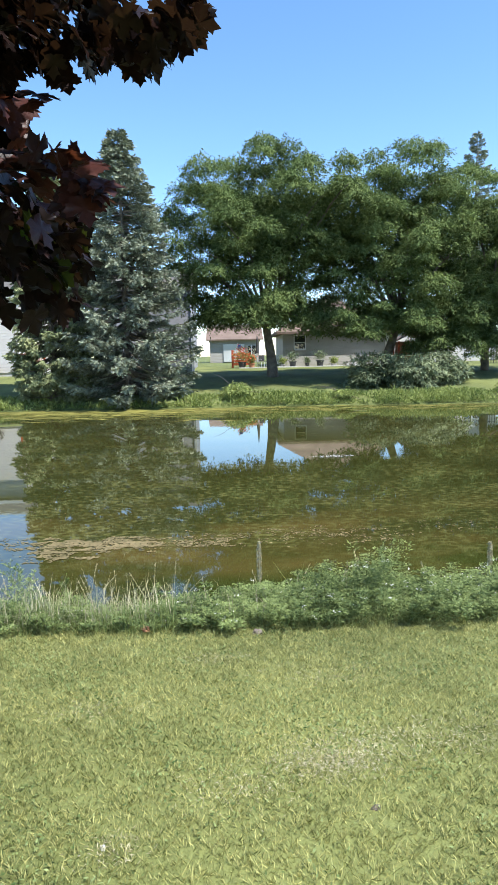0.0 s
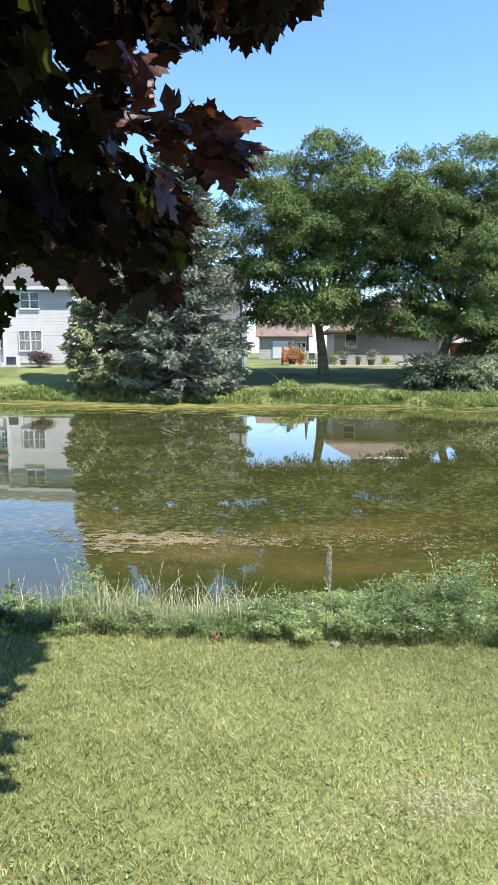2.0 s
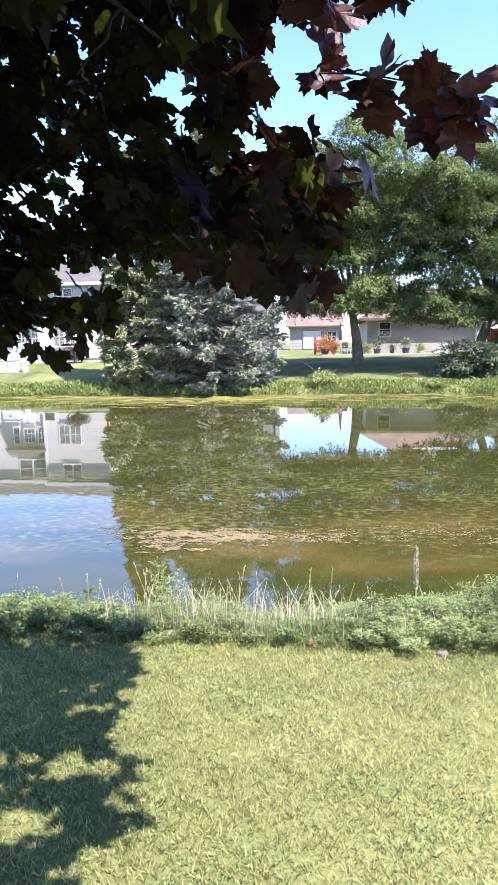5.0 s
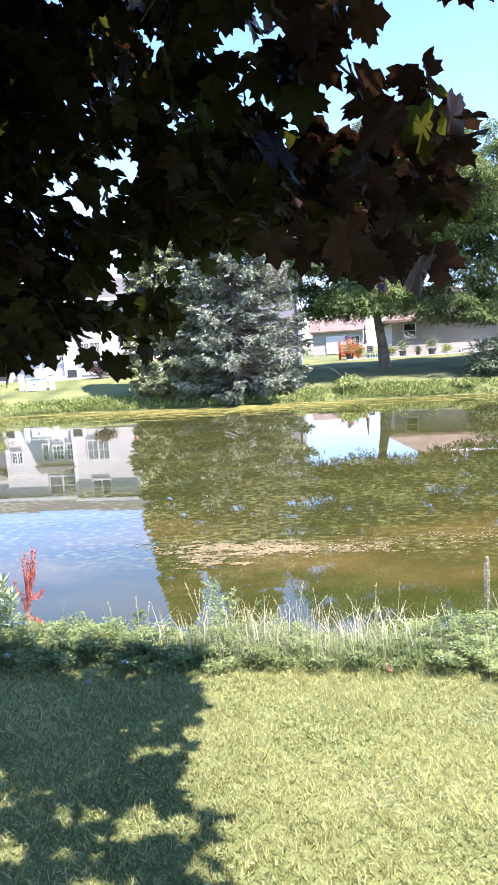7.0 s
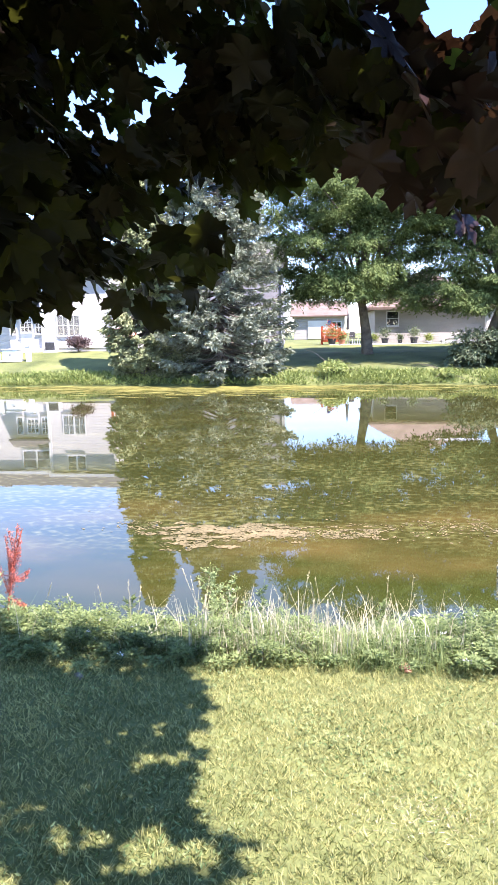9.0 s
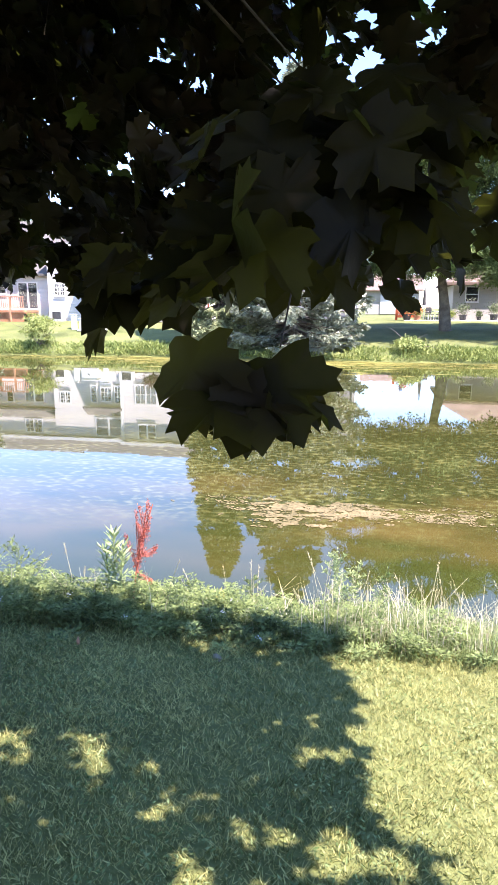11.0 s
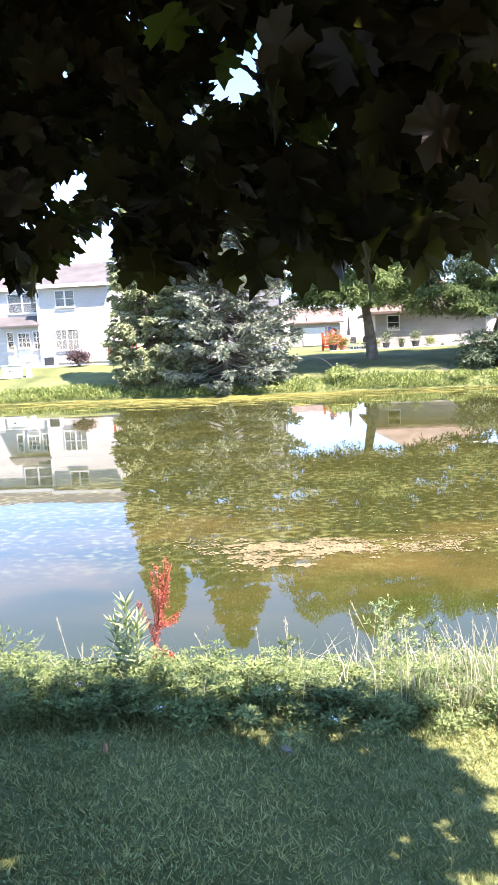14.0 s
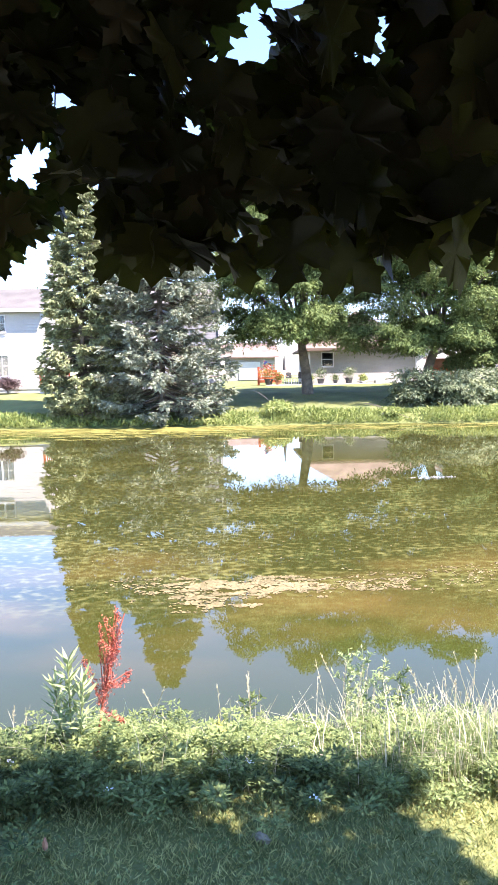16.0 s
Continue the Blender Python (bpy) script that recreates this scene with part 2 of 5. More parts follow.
    cut.inputs["From Min"].default_value, cut.inputs["From Max"].default_value = 0.72, 0.95
    l.new(add.outputs[0], cut.inputs["Value"])
    here = n.new("ShaderNodeMath")
    here.operation = "MULTIPLY"
    l.new(cut.outputs["Result"], here.inputs[0])
    l.new(depth.outputs["Result"], here.inputs[1])
    col = n.new("ShaderNodeMix")
    col.data_type = "RGBA"
    l.new(here.outputs[0], col.inputs["Factor"])
    l.new(shallow.outputs["Result"], col.inputs["A"])
    col.inputs["B"].default_value = (0.125, 0.12, 0.036, 1)
    l.new(col.outputs["Result"], p.inputs["Base Color"])
    rough = n.new("ShaderNodeMapRange")
    l.new(here.outputs[0], rough.inputs["Value"])
    rough.inputs["To Min"].default_value, rough.inputs["To Max"].default_value = 0.012, 0.07
    l.new(rough.outputs["Result"], p.inputs["Roughness"])
    p.inputs["IOR"].default_value = 1.62
    rip, bn = noise_tex(9.0, 3, 0.7), n.new("ShaderNodeBump")
    l.new(rip.outputs["Fac"], bn.inputs["Height"])
    bn.inputs["Strength"].default_value = 0.3
    bn.inputs["Distance"].default_value = 0.0003
    l.new(bn.outputs["Normal"], p.inputs["Normal"])
    return m


M_WATER = water_material()
RNG = np.random.default_rng(7)


# ---- mesh helpers ----
def part(name, bm, mat, parent=None, label=""):
    me = bpy.data.meshes.new(name)
    bm.to_mesh(me)
    bm.free()
    me.materials.append(mat)
    ob = new(name, me)
    ob.parent = parent
    return tagged(ob, label)


def polys(name, verts, mat, parent=None, smooth=False):
    """One mesh of many loose polygons: verts is (count, corners, 3)."""
    count, corners = verts.shape[:2]
    me = bpy.data.meshes.new(name)
    me.vertices.add(count * corners)
    me.vertices.foreach_set("co", np.ascontiguousarray(verts, dtype=np.float32).ravel())
    me.loops.add(count * corners)
    me.loops.foreach_set("vertex_index", np.arange(count * corners, dtype=np.int32))
    me.polygons.add(count)
    me.polygons.foreach_set("loop_start", np.arange(0, count * corners, corners, dtype=np.int32))
    me.update(calc_edges=True)
    me.materials.append(mat)
    ob = new(name, me)
    ob.parent = parent
    return ob


def indexed(name, verts, faces, mat, parent=None):
    """One mesh of triangles: verts (n, 3), faces (m, 3)."""
    me = bpy.data.meshes.new(name)
    me.vertices.add(len(verts))
    me.vertices.foreach_set("co", np.ascontiguousarray(verts, dtype=np.float32).ravel())
    me.loops.add(faces.size)
    me.loops.foreach_set("vertex_index", np.ascontiguousarray(faces, dtype=np.int32).ravel())
    me.polygons.add(len(faces))
    me.polygons.foreach_set("loop_start", np.arange(0, faces.size, 3, dtype=np.int32))
    me.update(calc_edges=True)
    me.materials.append(mat)
    ob = new(name, me)
    ob.parent = parent
    return ob


def unit(v):
    return v / np.maximum(np.linalg.norm(v, axis=-1, keepdims=True), 1e-9)


def leaf_cards(at, along, length, width, spin=None):
    """Pointed four-cornered leaves that start at the points and run along the given directions."""
    along = unit(along)
    side = unit(np.cross(along, unit(RNG.normal(size=along.shape)) if spin is None else spin))
    length, width = np.broadcast_to(length, len(at))[:, None], np.broadcast_to(width, len(at))[:, None]
    mid = at + along * length * 0.45
    return np.stack([at, mid + side * width / 2, at + along * length, mid - side * width / 2], 1)


def box(bm, x0, x1, y0, y1, z0, z1, bevel=0.0):
    made = bmesh.ops.create_cube(bm, size=1.0)["verts"]
    bmesh.ops.scale(bm, verts=made, vec=(x1 - x0, y1 - y0, z1 - z0))
    bmesh.ops.translate(bm, verts=made, vec=((x0 + x1) / 2, (y0 + y1) / 2, (z0 + z1) / 2))
    if bevel:
        edges = list({e for v in made for e in v.link_edges})
        bmesh.ops.bevel(bm, geom=edges, offset=bevel, segments=1, affect="EDGES")
    return bm


def boxed(name, mat, parent, *dims, bevel=0.0, label=""):
    return part(name, box(bmesh.new(), *dims, bevel=bevel), mat, parent, label)


def tube_np(points, radii, sides=6):
    """Vertices and triangles of a tapered tube along points."""
    points, radii = np.asarray(points, float), np.asarray(radii, float)
    ways = unit(np.gradient(points, axis=0))
    ref = np.where(np.abs(ways[:, 2:3]) > 0.9, [[1.0, 0, 0]], [[0, 0, 1.0]])
    u = unit(np.cross(ways, ref))
    v = np.cross(ways, u)
    a = np.arange(sides) * 2 * np.pi / sides
    ring = points[:, None] + radii[:, None, None] * (np.cos(a)[None, :, None] * u[:, None] + np.sin(a)[None, :, None] * v[:, None])
    n = len(points)
    i, j = np.meshgrid(np.arange(n - 1), np.arange(sides), indexing="ij")
    p, q = i * sides + j, i * sides + (j + 1) % sides
    faces = np.concatenate([np.stack([p, q, q + sides], -1).reshape(-1, 3), np.stack([p, q + sides, p + sides], -1).reshape(-1, 3)])
    return ring.reshape(-1, 3), faces


def tubes(name, many, mat, parent=None, sides=6):
    vs, fs, base = [], [], 0
    for points, radii in many:
        v, f = tube_np(points, radii, sides)
        vs.append(v)
        fs.append(f + base)
        base += len(v)
    return indexed(name, np.concatenate(vs), np.concatenate(fs), mat, parent)


def wavy(x, y, s, seed=0.0):
    """A smooth field of about -1 to 1."""
    return (np.sin(x * s + seed) * np.cos(y * s * 1.3 + seed * 2.1) + 0.6 * np.sin(x * s * 2.3 + y * s * 1.7 + seed * 3.3)
            + 0.35 * np.cos(x * s * 4.1 - y * s * 3.7 + seed)) / 1.6


def empty(name, x, y, z):
    ob = new(name)
    ob.location = (x, y, z)
    return ob


# ---- ground and water ----
def near_edge(x):
    return 6.35 + 0.25 * np.sin(x * 0.45 + 0.6) + 0.1 * np.sin(x * 1.7)


def far_edge(x):
    return 37.3 - 0.055 * (x + 4) * (x > -4) + 0.06 * np.minimum(0, x + 10) * -0.3 + 0.25 * np.sin(x * 0.35) + 0.1 * np.sin(x * 1.1)


def ground_z(x, y):
    x, y = np.asarray(x, float), np.asarray(y, float)
    lawn = np.where(y < 4.6, 1.24 - 0.115 * (np.clip(y, -6, 99) - 3.1), 1.0675)
    ne, fe = near_edge(x), far_edge(x)
    s = np.clip((y - 4.6) / (ne - 4.6), 0, 1.6)
    near = lawn - 1.0675 * np.clip(s, 0, 1) ** 1.3 - np.clip(s - 1, 0, 1) * 1.2
    d = y - fe
    far = np.where(d < 0, np.maximum(d * 0.5, -0.7), np.where(d < 0.8, d * 0.5, np.where(d < 8, 0.4 + (d - 0.8) * 0.15, 1.48 + (np.minimum(d, 22) - 8) * 0.035)))
    far = far + 0.2 * np.clip((-10 - x) / 6, 0, 1) * np.clip((d - 2) / 6, 0, 1)
    mid = (ne + fe) / 2
    z = np.where(y < mid, np.maximum(near, -0.7), far)
    # the pond ends well to both sides
    side = np.clip((np.abs(x + 2) - 58) / 6, 0, 1)
    z = np.where((y > 4.6) & (z < 1.1), z + side * (1.1 - z), z)
    return z + 0.012 * wavy(x, y, 1.3)


def build_ground():
    xs = np.unique(np.concatenate([np.linspace(-700, -70, 22), np.linspace(-70, -8, 75), np.linspace(-8, 5, 70), np.linspace(5, 70, 75), np.linspace(70, 700, 22)]))
    ys = np.unique(np.concatenate([np.linspace(-400, -10, 14), np.linspace(-10, 0, 20), np.linspace(0, 8, 80), np.linspace(8, 36, 24), np.linspace(36, 48, 60), np.linspace(48, 75, 30), np.linspace(75, 1200, 24)]))
    gx, gy = np.meshgrid(xs, ys, indexing="ij")
    v = np.stack([gx, gy, ground_z(gx, gy)], -1).reshape(-1, 3)
    nx, ny = len(xs), len(ys)
    i, j = np.meshgrid(np.arange(nx - 1), np.arange(ny - 1), indexing="ij")
    p = i * ny + j
    f = np.concatenate([np.stack([p, p + ny, p + ny + 1], -1).reshape(-1, 3), np.stack([p, p + ny + 1, p + 1], -1).reshape(-1, 3)])
    ob = indexed("ground", v, f, M_LAWN)
    for poly in ob.data.polygons:
        poly.use_smooth = True
    return tagged(ob, "mown green lawn sloping down to a pond", "lawn", kind="structure")


M_LAWN = material("mown_lawn", (0.032, 0.049, 0.012), (0.208, 0.224, 0.07), 0.9, 0.5, 70, 0.03, 30, contrast=0.7)
ground = build_ground()


def build_water():
    xs, ys = np.linspace(-64, 62, 3), np.array([4.7, 20.0, 39.5])
    bm = bmesh.new()
    grid = [[bm.verts.new((x, y, 0)) for y in ys] for x in xs]
    for i in range(2):
        for j in range(2):
            bm.faces.new((grid[i][j], grid[i + 1][j], grid[i + 1][j + 1], grid[i][j + 1]))
    return tagged(part("water", bm, M_WATER), "still murky green pond water with drifting algae", "pond", kind="structure")


water = build_water()


# ---- houses on the far bank ----
def window(name, parent, x0, x1, z0, z1, y, cols=2, rows=1, curtain=False, halves=1):
    """A window in a wall that faces -y: frame, panes, muntins and behind them a curtain or a flat panel painted dark as
    an unlit interior.
    """
    bm = bmesh.new()
    t = 0.07
    for dims in ((x0 - t, x1 + t, z1, z1 + t), (x0 - t, x1 + t, z0 - t, z0), (x0 - t, x0, z0, z1), (x1, x1 + t, z0, z1)):
        box(bm, dims[0], dims[1], y - 0.06, y + 0.02, dims[2], dims[3])
    w = part(name, bm, M_TRIM, parent)
    boxed("window_sill", M_TRIM, w, x0 - 0.1, x1 + 0.1, y - 0.1, y - 0.062, z0 - 0.12, z0 - 0.072)
    boxed("window_backing", M_CURTAIN if curtain else M_UNLIT_PANEL, w, x0, x1, y - 0.017, y - 0.004, z0, z1)
    for h in range(halves):
        a, b = x0 + (x1 - x0) * h / halves, x0 + (x1 - x0) * (h + 1) / halves
        pane = boxed("pane", M_GLASS, w, a + 0.01, b - 0.01, y - 0.03, y - 0.02, z0 + 0.01, z1 - 0.01)
        pane.visible_shadow = False
        if h:
            boxed("mullion", M_TRIM, w, a - 0.06, a + 0.06, y - 0.055, y - 0.001, z0, z1)
        for c in range(1, cols):
            x = a + (b - a) * c / cols
            boxed("muntin", M_TRIM, w, x - 0.02, x + 0.02, y - 0.045, y - 0.032, z0, z1)
        for r in range(1, rows):
            z = z0 + (z1 - z0) * r / rows
            boxed("muntin", M_TRIM, w, a, b, y - 0.05, y - 0.046, z - 0.02, z + 0.02)
    return w


def gable_roof(name, parent, mat, x0, x1, y0, y1, z, rise, over=0.4, axis="x", thick=0.16):
    bm = bmesh.new()
    x0, x1, y0, y1 = x0 - over, x1 + over, y0 - over, y1 + over
    if axis == "x":
        m = (y0 + y1) / 2
        prof = [(y0, z), (m, z + rise), (y1, z), (y1, z + thick), (m, z + rise + thick), (y0, z + thick)]
        ends = [[bm.verts.new((x, a, b)) for a, b in prof] for x in (x0, x1)]
    else:
        m = (x0 + x1) / 2
        prof = [(x0, z), (m, z + rise), (x1, z), (x1, z + thick), (m, z + rise + thick), (x0, z + thick)]
        ends = [[bm.verts.new((a, y, b)) for a, b in prof] for y in (y0, y1)]
    for k in range(6):
        bm.faces.new((ends[0][k], ends[0][(k + 1) % 6], ends[1][(k + 1) % 6], ends[1][k]))
    for e in ends:
        bm.faces.new((e[0], e[1], e[4], e[5]))
        bm.faces.new((e[1], e[2], e[3], e[4]))
    bmesh.ops.recalc_face_normals(bm, faces=bm.faces)
    return part(name, bm, mat, parent)


def hip_roof(name, parent, mat, x0, x1, y0, y1, z, rise, over=0.5):
    bm = bmesh.new()
    x0, x1, y0, y1 = x0 - over, x1 + over, y0 - over, y1 + over
    h = (y1 - y0) / 2
    low = [bm.verts.new(p) for p in ((x0, y0, z), (x1, y0, z), (x1, y1, z), (x0, y1, z))]
    rim = [bm.verts.new(p) for p in ((x0, y0, z + 0.2), (x1, y0, z + 0.2), (x1, y1, z + 0.2), (x0, y1, z + 0.2))]
    a, b = bm.verts.new((x0 + h, y0 + h, z + rise)), bm.verts.new((x1 - h, y0 + h, z + rise))
    bm.faces.new(low[::-1])
    for k in range(4):
        bm.faces.new((low[k], low[(k + 1) % 4], rim[(k + 1) % 4], rim[k]))
    bm.faces.new((rim[0], rim[1], b, a))
    bm.faces.new((rim[2], rim[3], a, b))
    bm.faces.new((rim[3], rim[0], a))
    bm.faces.new((rim[1], rim[2], b))
    return part(name, bm, mat, parent)


def gable_wall(name, parent, mat, x0, x1, y0, y1, z0, z1, peak):
    """A block whose short ends face -y, topped by a triangle."""
    bm = bmesh.new()
    m = (x0 + x1) / 2
    prof = [(x0, z0), (x1, z0), (x1, z1), (m, peak), (x0, z1)]
    ends = [[bm.verts.new((a, y, b)) for a, b in prof] for y in (y0, y1)]
    for k in range(5):
        bm.faces.new((ends[0][k], ends[0][(k + 1) % 5], ends[1][(k + 1) % 5], ends[1][k]))
    bm.faces.new(ends[0][::-1])
    bm.faces.new(ends[1])
    bmesh.ops.recalc_face_normals(bm, faces=bm.faces)
    return part(name, bm, mat, parent)


def build_white_house():
    h = empty("house", -20, 48, 1.7)
    h.location = (0, 0, 0)
    tagged(h, "two-storey house with white lap siding and pale grey shingle roof", "house")
    part("wall", box(bmesh.new(), -20.6, -15.6, 47.6, 56.0, 2.0, 7.3), M_SIDE_W, h)
    part("wall", box(bmesh.new(), -26.5, -20.6, 48.25, 56.0, 2.0, 7.3), M_SIDE_W, h)
    boxed("foundation", M_BRICK, h, -20.58, -15.62, 47.64, 55.9, 1.2, 2.0)
    boxed("foundation", M_BRICK, h, -26.48, -20.62, 48.3, 55.9, 1.2, 2.0)
    gable_roof("roof", h, M_ROOF, -20.3, -15.6, 47.6, 56.0, 7.3, 1.9, 0.38)
    gable_roof("roof", h, M_ROOF, -26.3, -20.88, 48.25, 56.0, 7.3, 1.85, 0.2)
    boxed("fascia", M_TRIM, h, -20.7, -15.2, 47.17, 47.215, 7.22, 7.46)
    boxed("fascia", M_TRIM, h, -26.5, -20.72, 48.0, 48.045, 7.22, 7.46)
    boxed("downspout", M_TRIM, h, -20.72, -20.62, 47.5, 47.59, 1.7, 7.2)
    boxed("corner_trim", M_TRIM, h, -20.62, -20.5, 47.56, 47.597, 2.0, 7.2)
    chim = boxed("chimney", M_SIDE_W, h, -15.9, -14.9, 51.2, 52.2, 8.4, 11.3)
    boxed("cap", M_BRICK, chim, -16.0, -14.8, 51.1, 52.3, 11.3, 11.45)
    window("window", h, -19.3, -18.0, 5.95, 7.0, 47.6, 1, 2, False, 2)
    window("window", h, -19.5, -17.9, 2.95, 4.3, 47.6, 2, 2, True, 2)
    window("window", h, -23.05, -21.0, 5.7, 7.0, 48.25, 1, 2, False, 2)
    # entry bay with a shed roof
    part("wall", box(bmesh.new(), -23.2, -20.64, 47.7, 48.24, 2.0, 4.65), M_SIDE_W, h)
    bm = bmesh.new()
    pts = [(-23.7, 47.3, 4.62), (-20.62, 47.3, 4.62), (-20.62, 48.22, 5.3), (-23.7, 48.22, 5.3)]
    lo = [bm.verts.new(p) for p in pts]
    hi = [bm.verts.new((a, b, c + 0.14)) for a, b, c in pts]
    bm.faces.new(lo[::-1])
    bm.faces.new(hi)
    for k in range(4):
        bm.faces.new((lo[k], lo[(k + 1) % 4], hi[(k + 1) % 4], hi[k]))
    part("porch_roof", bm, M_ROOF, h)
    door = boxed("door", M_TRIM, h, -22.35, -21.38, 47.63, 47.695, 2.1, 4.27)
    window("door_window", door, -22.26, -21.46, 3.22, 4.2, 47.62, 3, 3)
    window("window", h, -21.18, -20.75, 3.1, 4.3, 47.7, 2, 3)
    window("window", h, -23.1, -22.7, 3.1, 4.3, 47.7, 1, 2)
    boxed("step", M_BRICK, h, -23.2, -20.7, 46.9, 47.695, 1.4, 2.02)
    # gabled wing and one-storey wing
    window("window", h, -25.92, -25.14, 3.7, 4.5, 48.25, 2, 3, False, 2)
    part("wall", box(bmesh.new(), -42, -26.55, 48.9, 56.0, 1.6, 5.1), M_SIDE_W, h)
    gable_roof("roof", h, M_ROOF, -42, -27.0, 48.9, 56.0, 5.1, 1.7, 0.4)
    window("window", h, -30.9, -30.4, 3.85, 4.65, 48.9, 1, 2)
    window("patio_door", h, -29.3, -27.75, 2.7, 4.6, 48.9, 1, 1, False, 2)
    # upper storey set back behind the low wing
    part("wall", box(bmesh.new(), -34.5, -26.55, 51.0, 55.9, 4.6, 7.9), M_SIDE_W, h)
    gable_roof("roof", h, M_ROOF, -34.5, -27.0, 51.0, 55.9, 7.9, 1.7, 0.3)
    boxed("fascia", M_TRIM, h, -34.8, -26.7, 50.64, 50.695, 7.82, 8.06)
    window("window", h, -30.65, -29.2, 6.5, 7.5, 51.0, 2, 3, False, 2)
    return h


build_white_house()


def build_deck():
    d = empty("deck", 0, 0, 0)
    tagged(d, "reddish stained wooden deck with railing and stair", "deck")
    boxed("platform", M_DECK, d, -36, -27.7, 46.6, 48.88, 2.4, 2.56)
    for x in np.arange(-36, -27.6, 1.2):
        boxed("post", M_DECK, d, x - 0.06, x + 0.06, 46.6, 46.72, 1.3, 3.5)
    boxed("rail", M_DECK, d, -36, -27.7, 46.58, 46.74, 3.5, 3.58)
    boxed("rail", M_DECK, d, -36, -27.7, 46.62, 46.7, 2.75, 2.82)
    for x in np.arange(-35.9, -27.7, 0.16):
        boxed("baluster", M_DECK, d, x - 0.02, x + 0.02, 46.64, 46.68, 2.82, 3.5)
    for k in range(4):
        boxed("stair_tread", M_DECK, d, -27.68 + k * 0.3, -27.4 + k * 0.3, 46.7, 47.9, 2.3 - k * 0.2, 2.36 - k * 0.2)
    boxed("lattice", M_DECK, d, -36, -27.8, 46.75, 46.79, 1.4, 2.38)
    return d


build_deck()


def build_cream_house():
    h = empty("house", 0, 0, 0)
    tagged(h, "single-storey house with cream siding and brown shingle roof", "house")
    part("wall", box(bmesh.new(), 4.0, 13.0, 56.8, 66.0, 1.7, 4.62), M_SIDE_C, h)
    hip_roof("roof", h, M_ROOF_B, 4.0, 13.4, 56.8, 66.0, 4.62, 3.6, 0.58)
    window("window", h, 5.0, 5.9, 3.35, 4.45, 56.8, 1, 2)
    boxed("step", M_BRICK, h, 9.4, 12.8, 56.2, 56.79, 1.7, 2.1)
    boxed("downspout", M_TRIM, h, 12.85, 12.95, 56.7, 56.79, 1.7, 4.6)
    return h


build_cream_house()


def build_gabled_house():
    h = empty("house", 0, 0, 0)
    tagged(h, "white-sided house with a broad gable behind trees", "house")
    gable_wall("wall", h, M_SIDE_W, 13.6, 24.0, 60.0, 70.0, 1.8, 4.2, 7.6)
    gable_roof("roof", h, M_ROOF_B, 13.6, 24.0, 60.0, 70.0, 4.1, 3.45, 0.4, "y")
    window("window", h, 21.0, 22.4, 2.8, 4.0, 60.0, 1, 2, False, 2)
    window("window", h, 17.0, 18.4, 2.8, 4.0, 60.0, 1, 2, False, 2)
    return h


build_gabled_house()


def build_grey_house():
    h = empty("house", 0, 0, 0)
    tagged(h, "two-storey grey-sided house half hidden behind a spruce", "house")
    part("wall", box(bmesh.new(), -11.0, -3.55, 52.0, 60.0, 1.7, 8.0), M_SIDE_G, h)
    gable_roof("roof", h, M_ROOF, -11.0, -3.55, 52.0, 60.0, 8.0, 1.9, 0.3)
    boxed("downspout", M_METAL, h, -3.5, -3.36, 51.86, 51.98, 1.7, 8.4)
    window("window", h, -5.4, -4.5, 3.0, 4.3, 52.0, 1, 2)
    return h


build_grey_house()


def build_far_house():
    h = empty("house", 0, 0, 0)
    tagged(h, "distant pale house with a tan roof and white garage", "house")
    part("wall", box(bmesh.new(), -3.4, 3.2, 88.0, 98.0, 2.0, 4.9), M_SIDE_C, h)
    gable_roof("roof", h, M_ROOF_B, -3.4, 3.2, 88.0, 98.0, 4.9, 2.1, 0.5)
    boxed("garage_door", M_TRIM, h, -1.6, 1.2, 87.9, 87.99, 2.1, 4.4)
    window("window", h, 1.6, 2.7, 3.0, 4.2, 88.0, 1, 2, False, 2)
    return h


build_far_house()


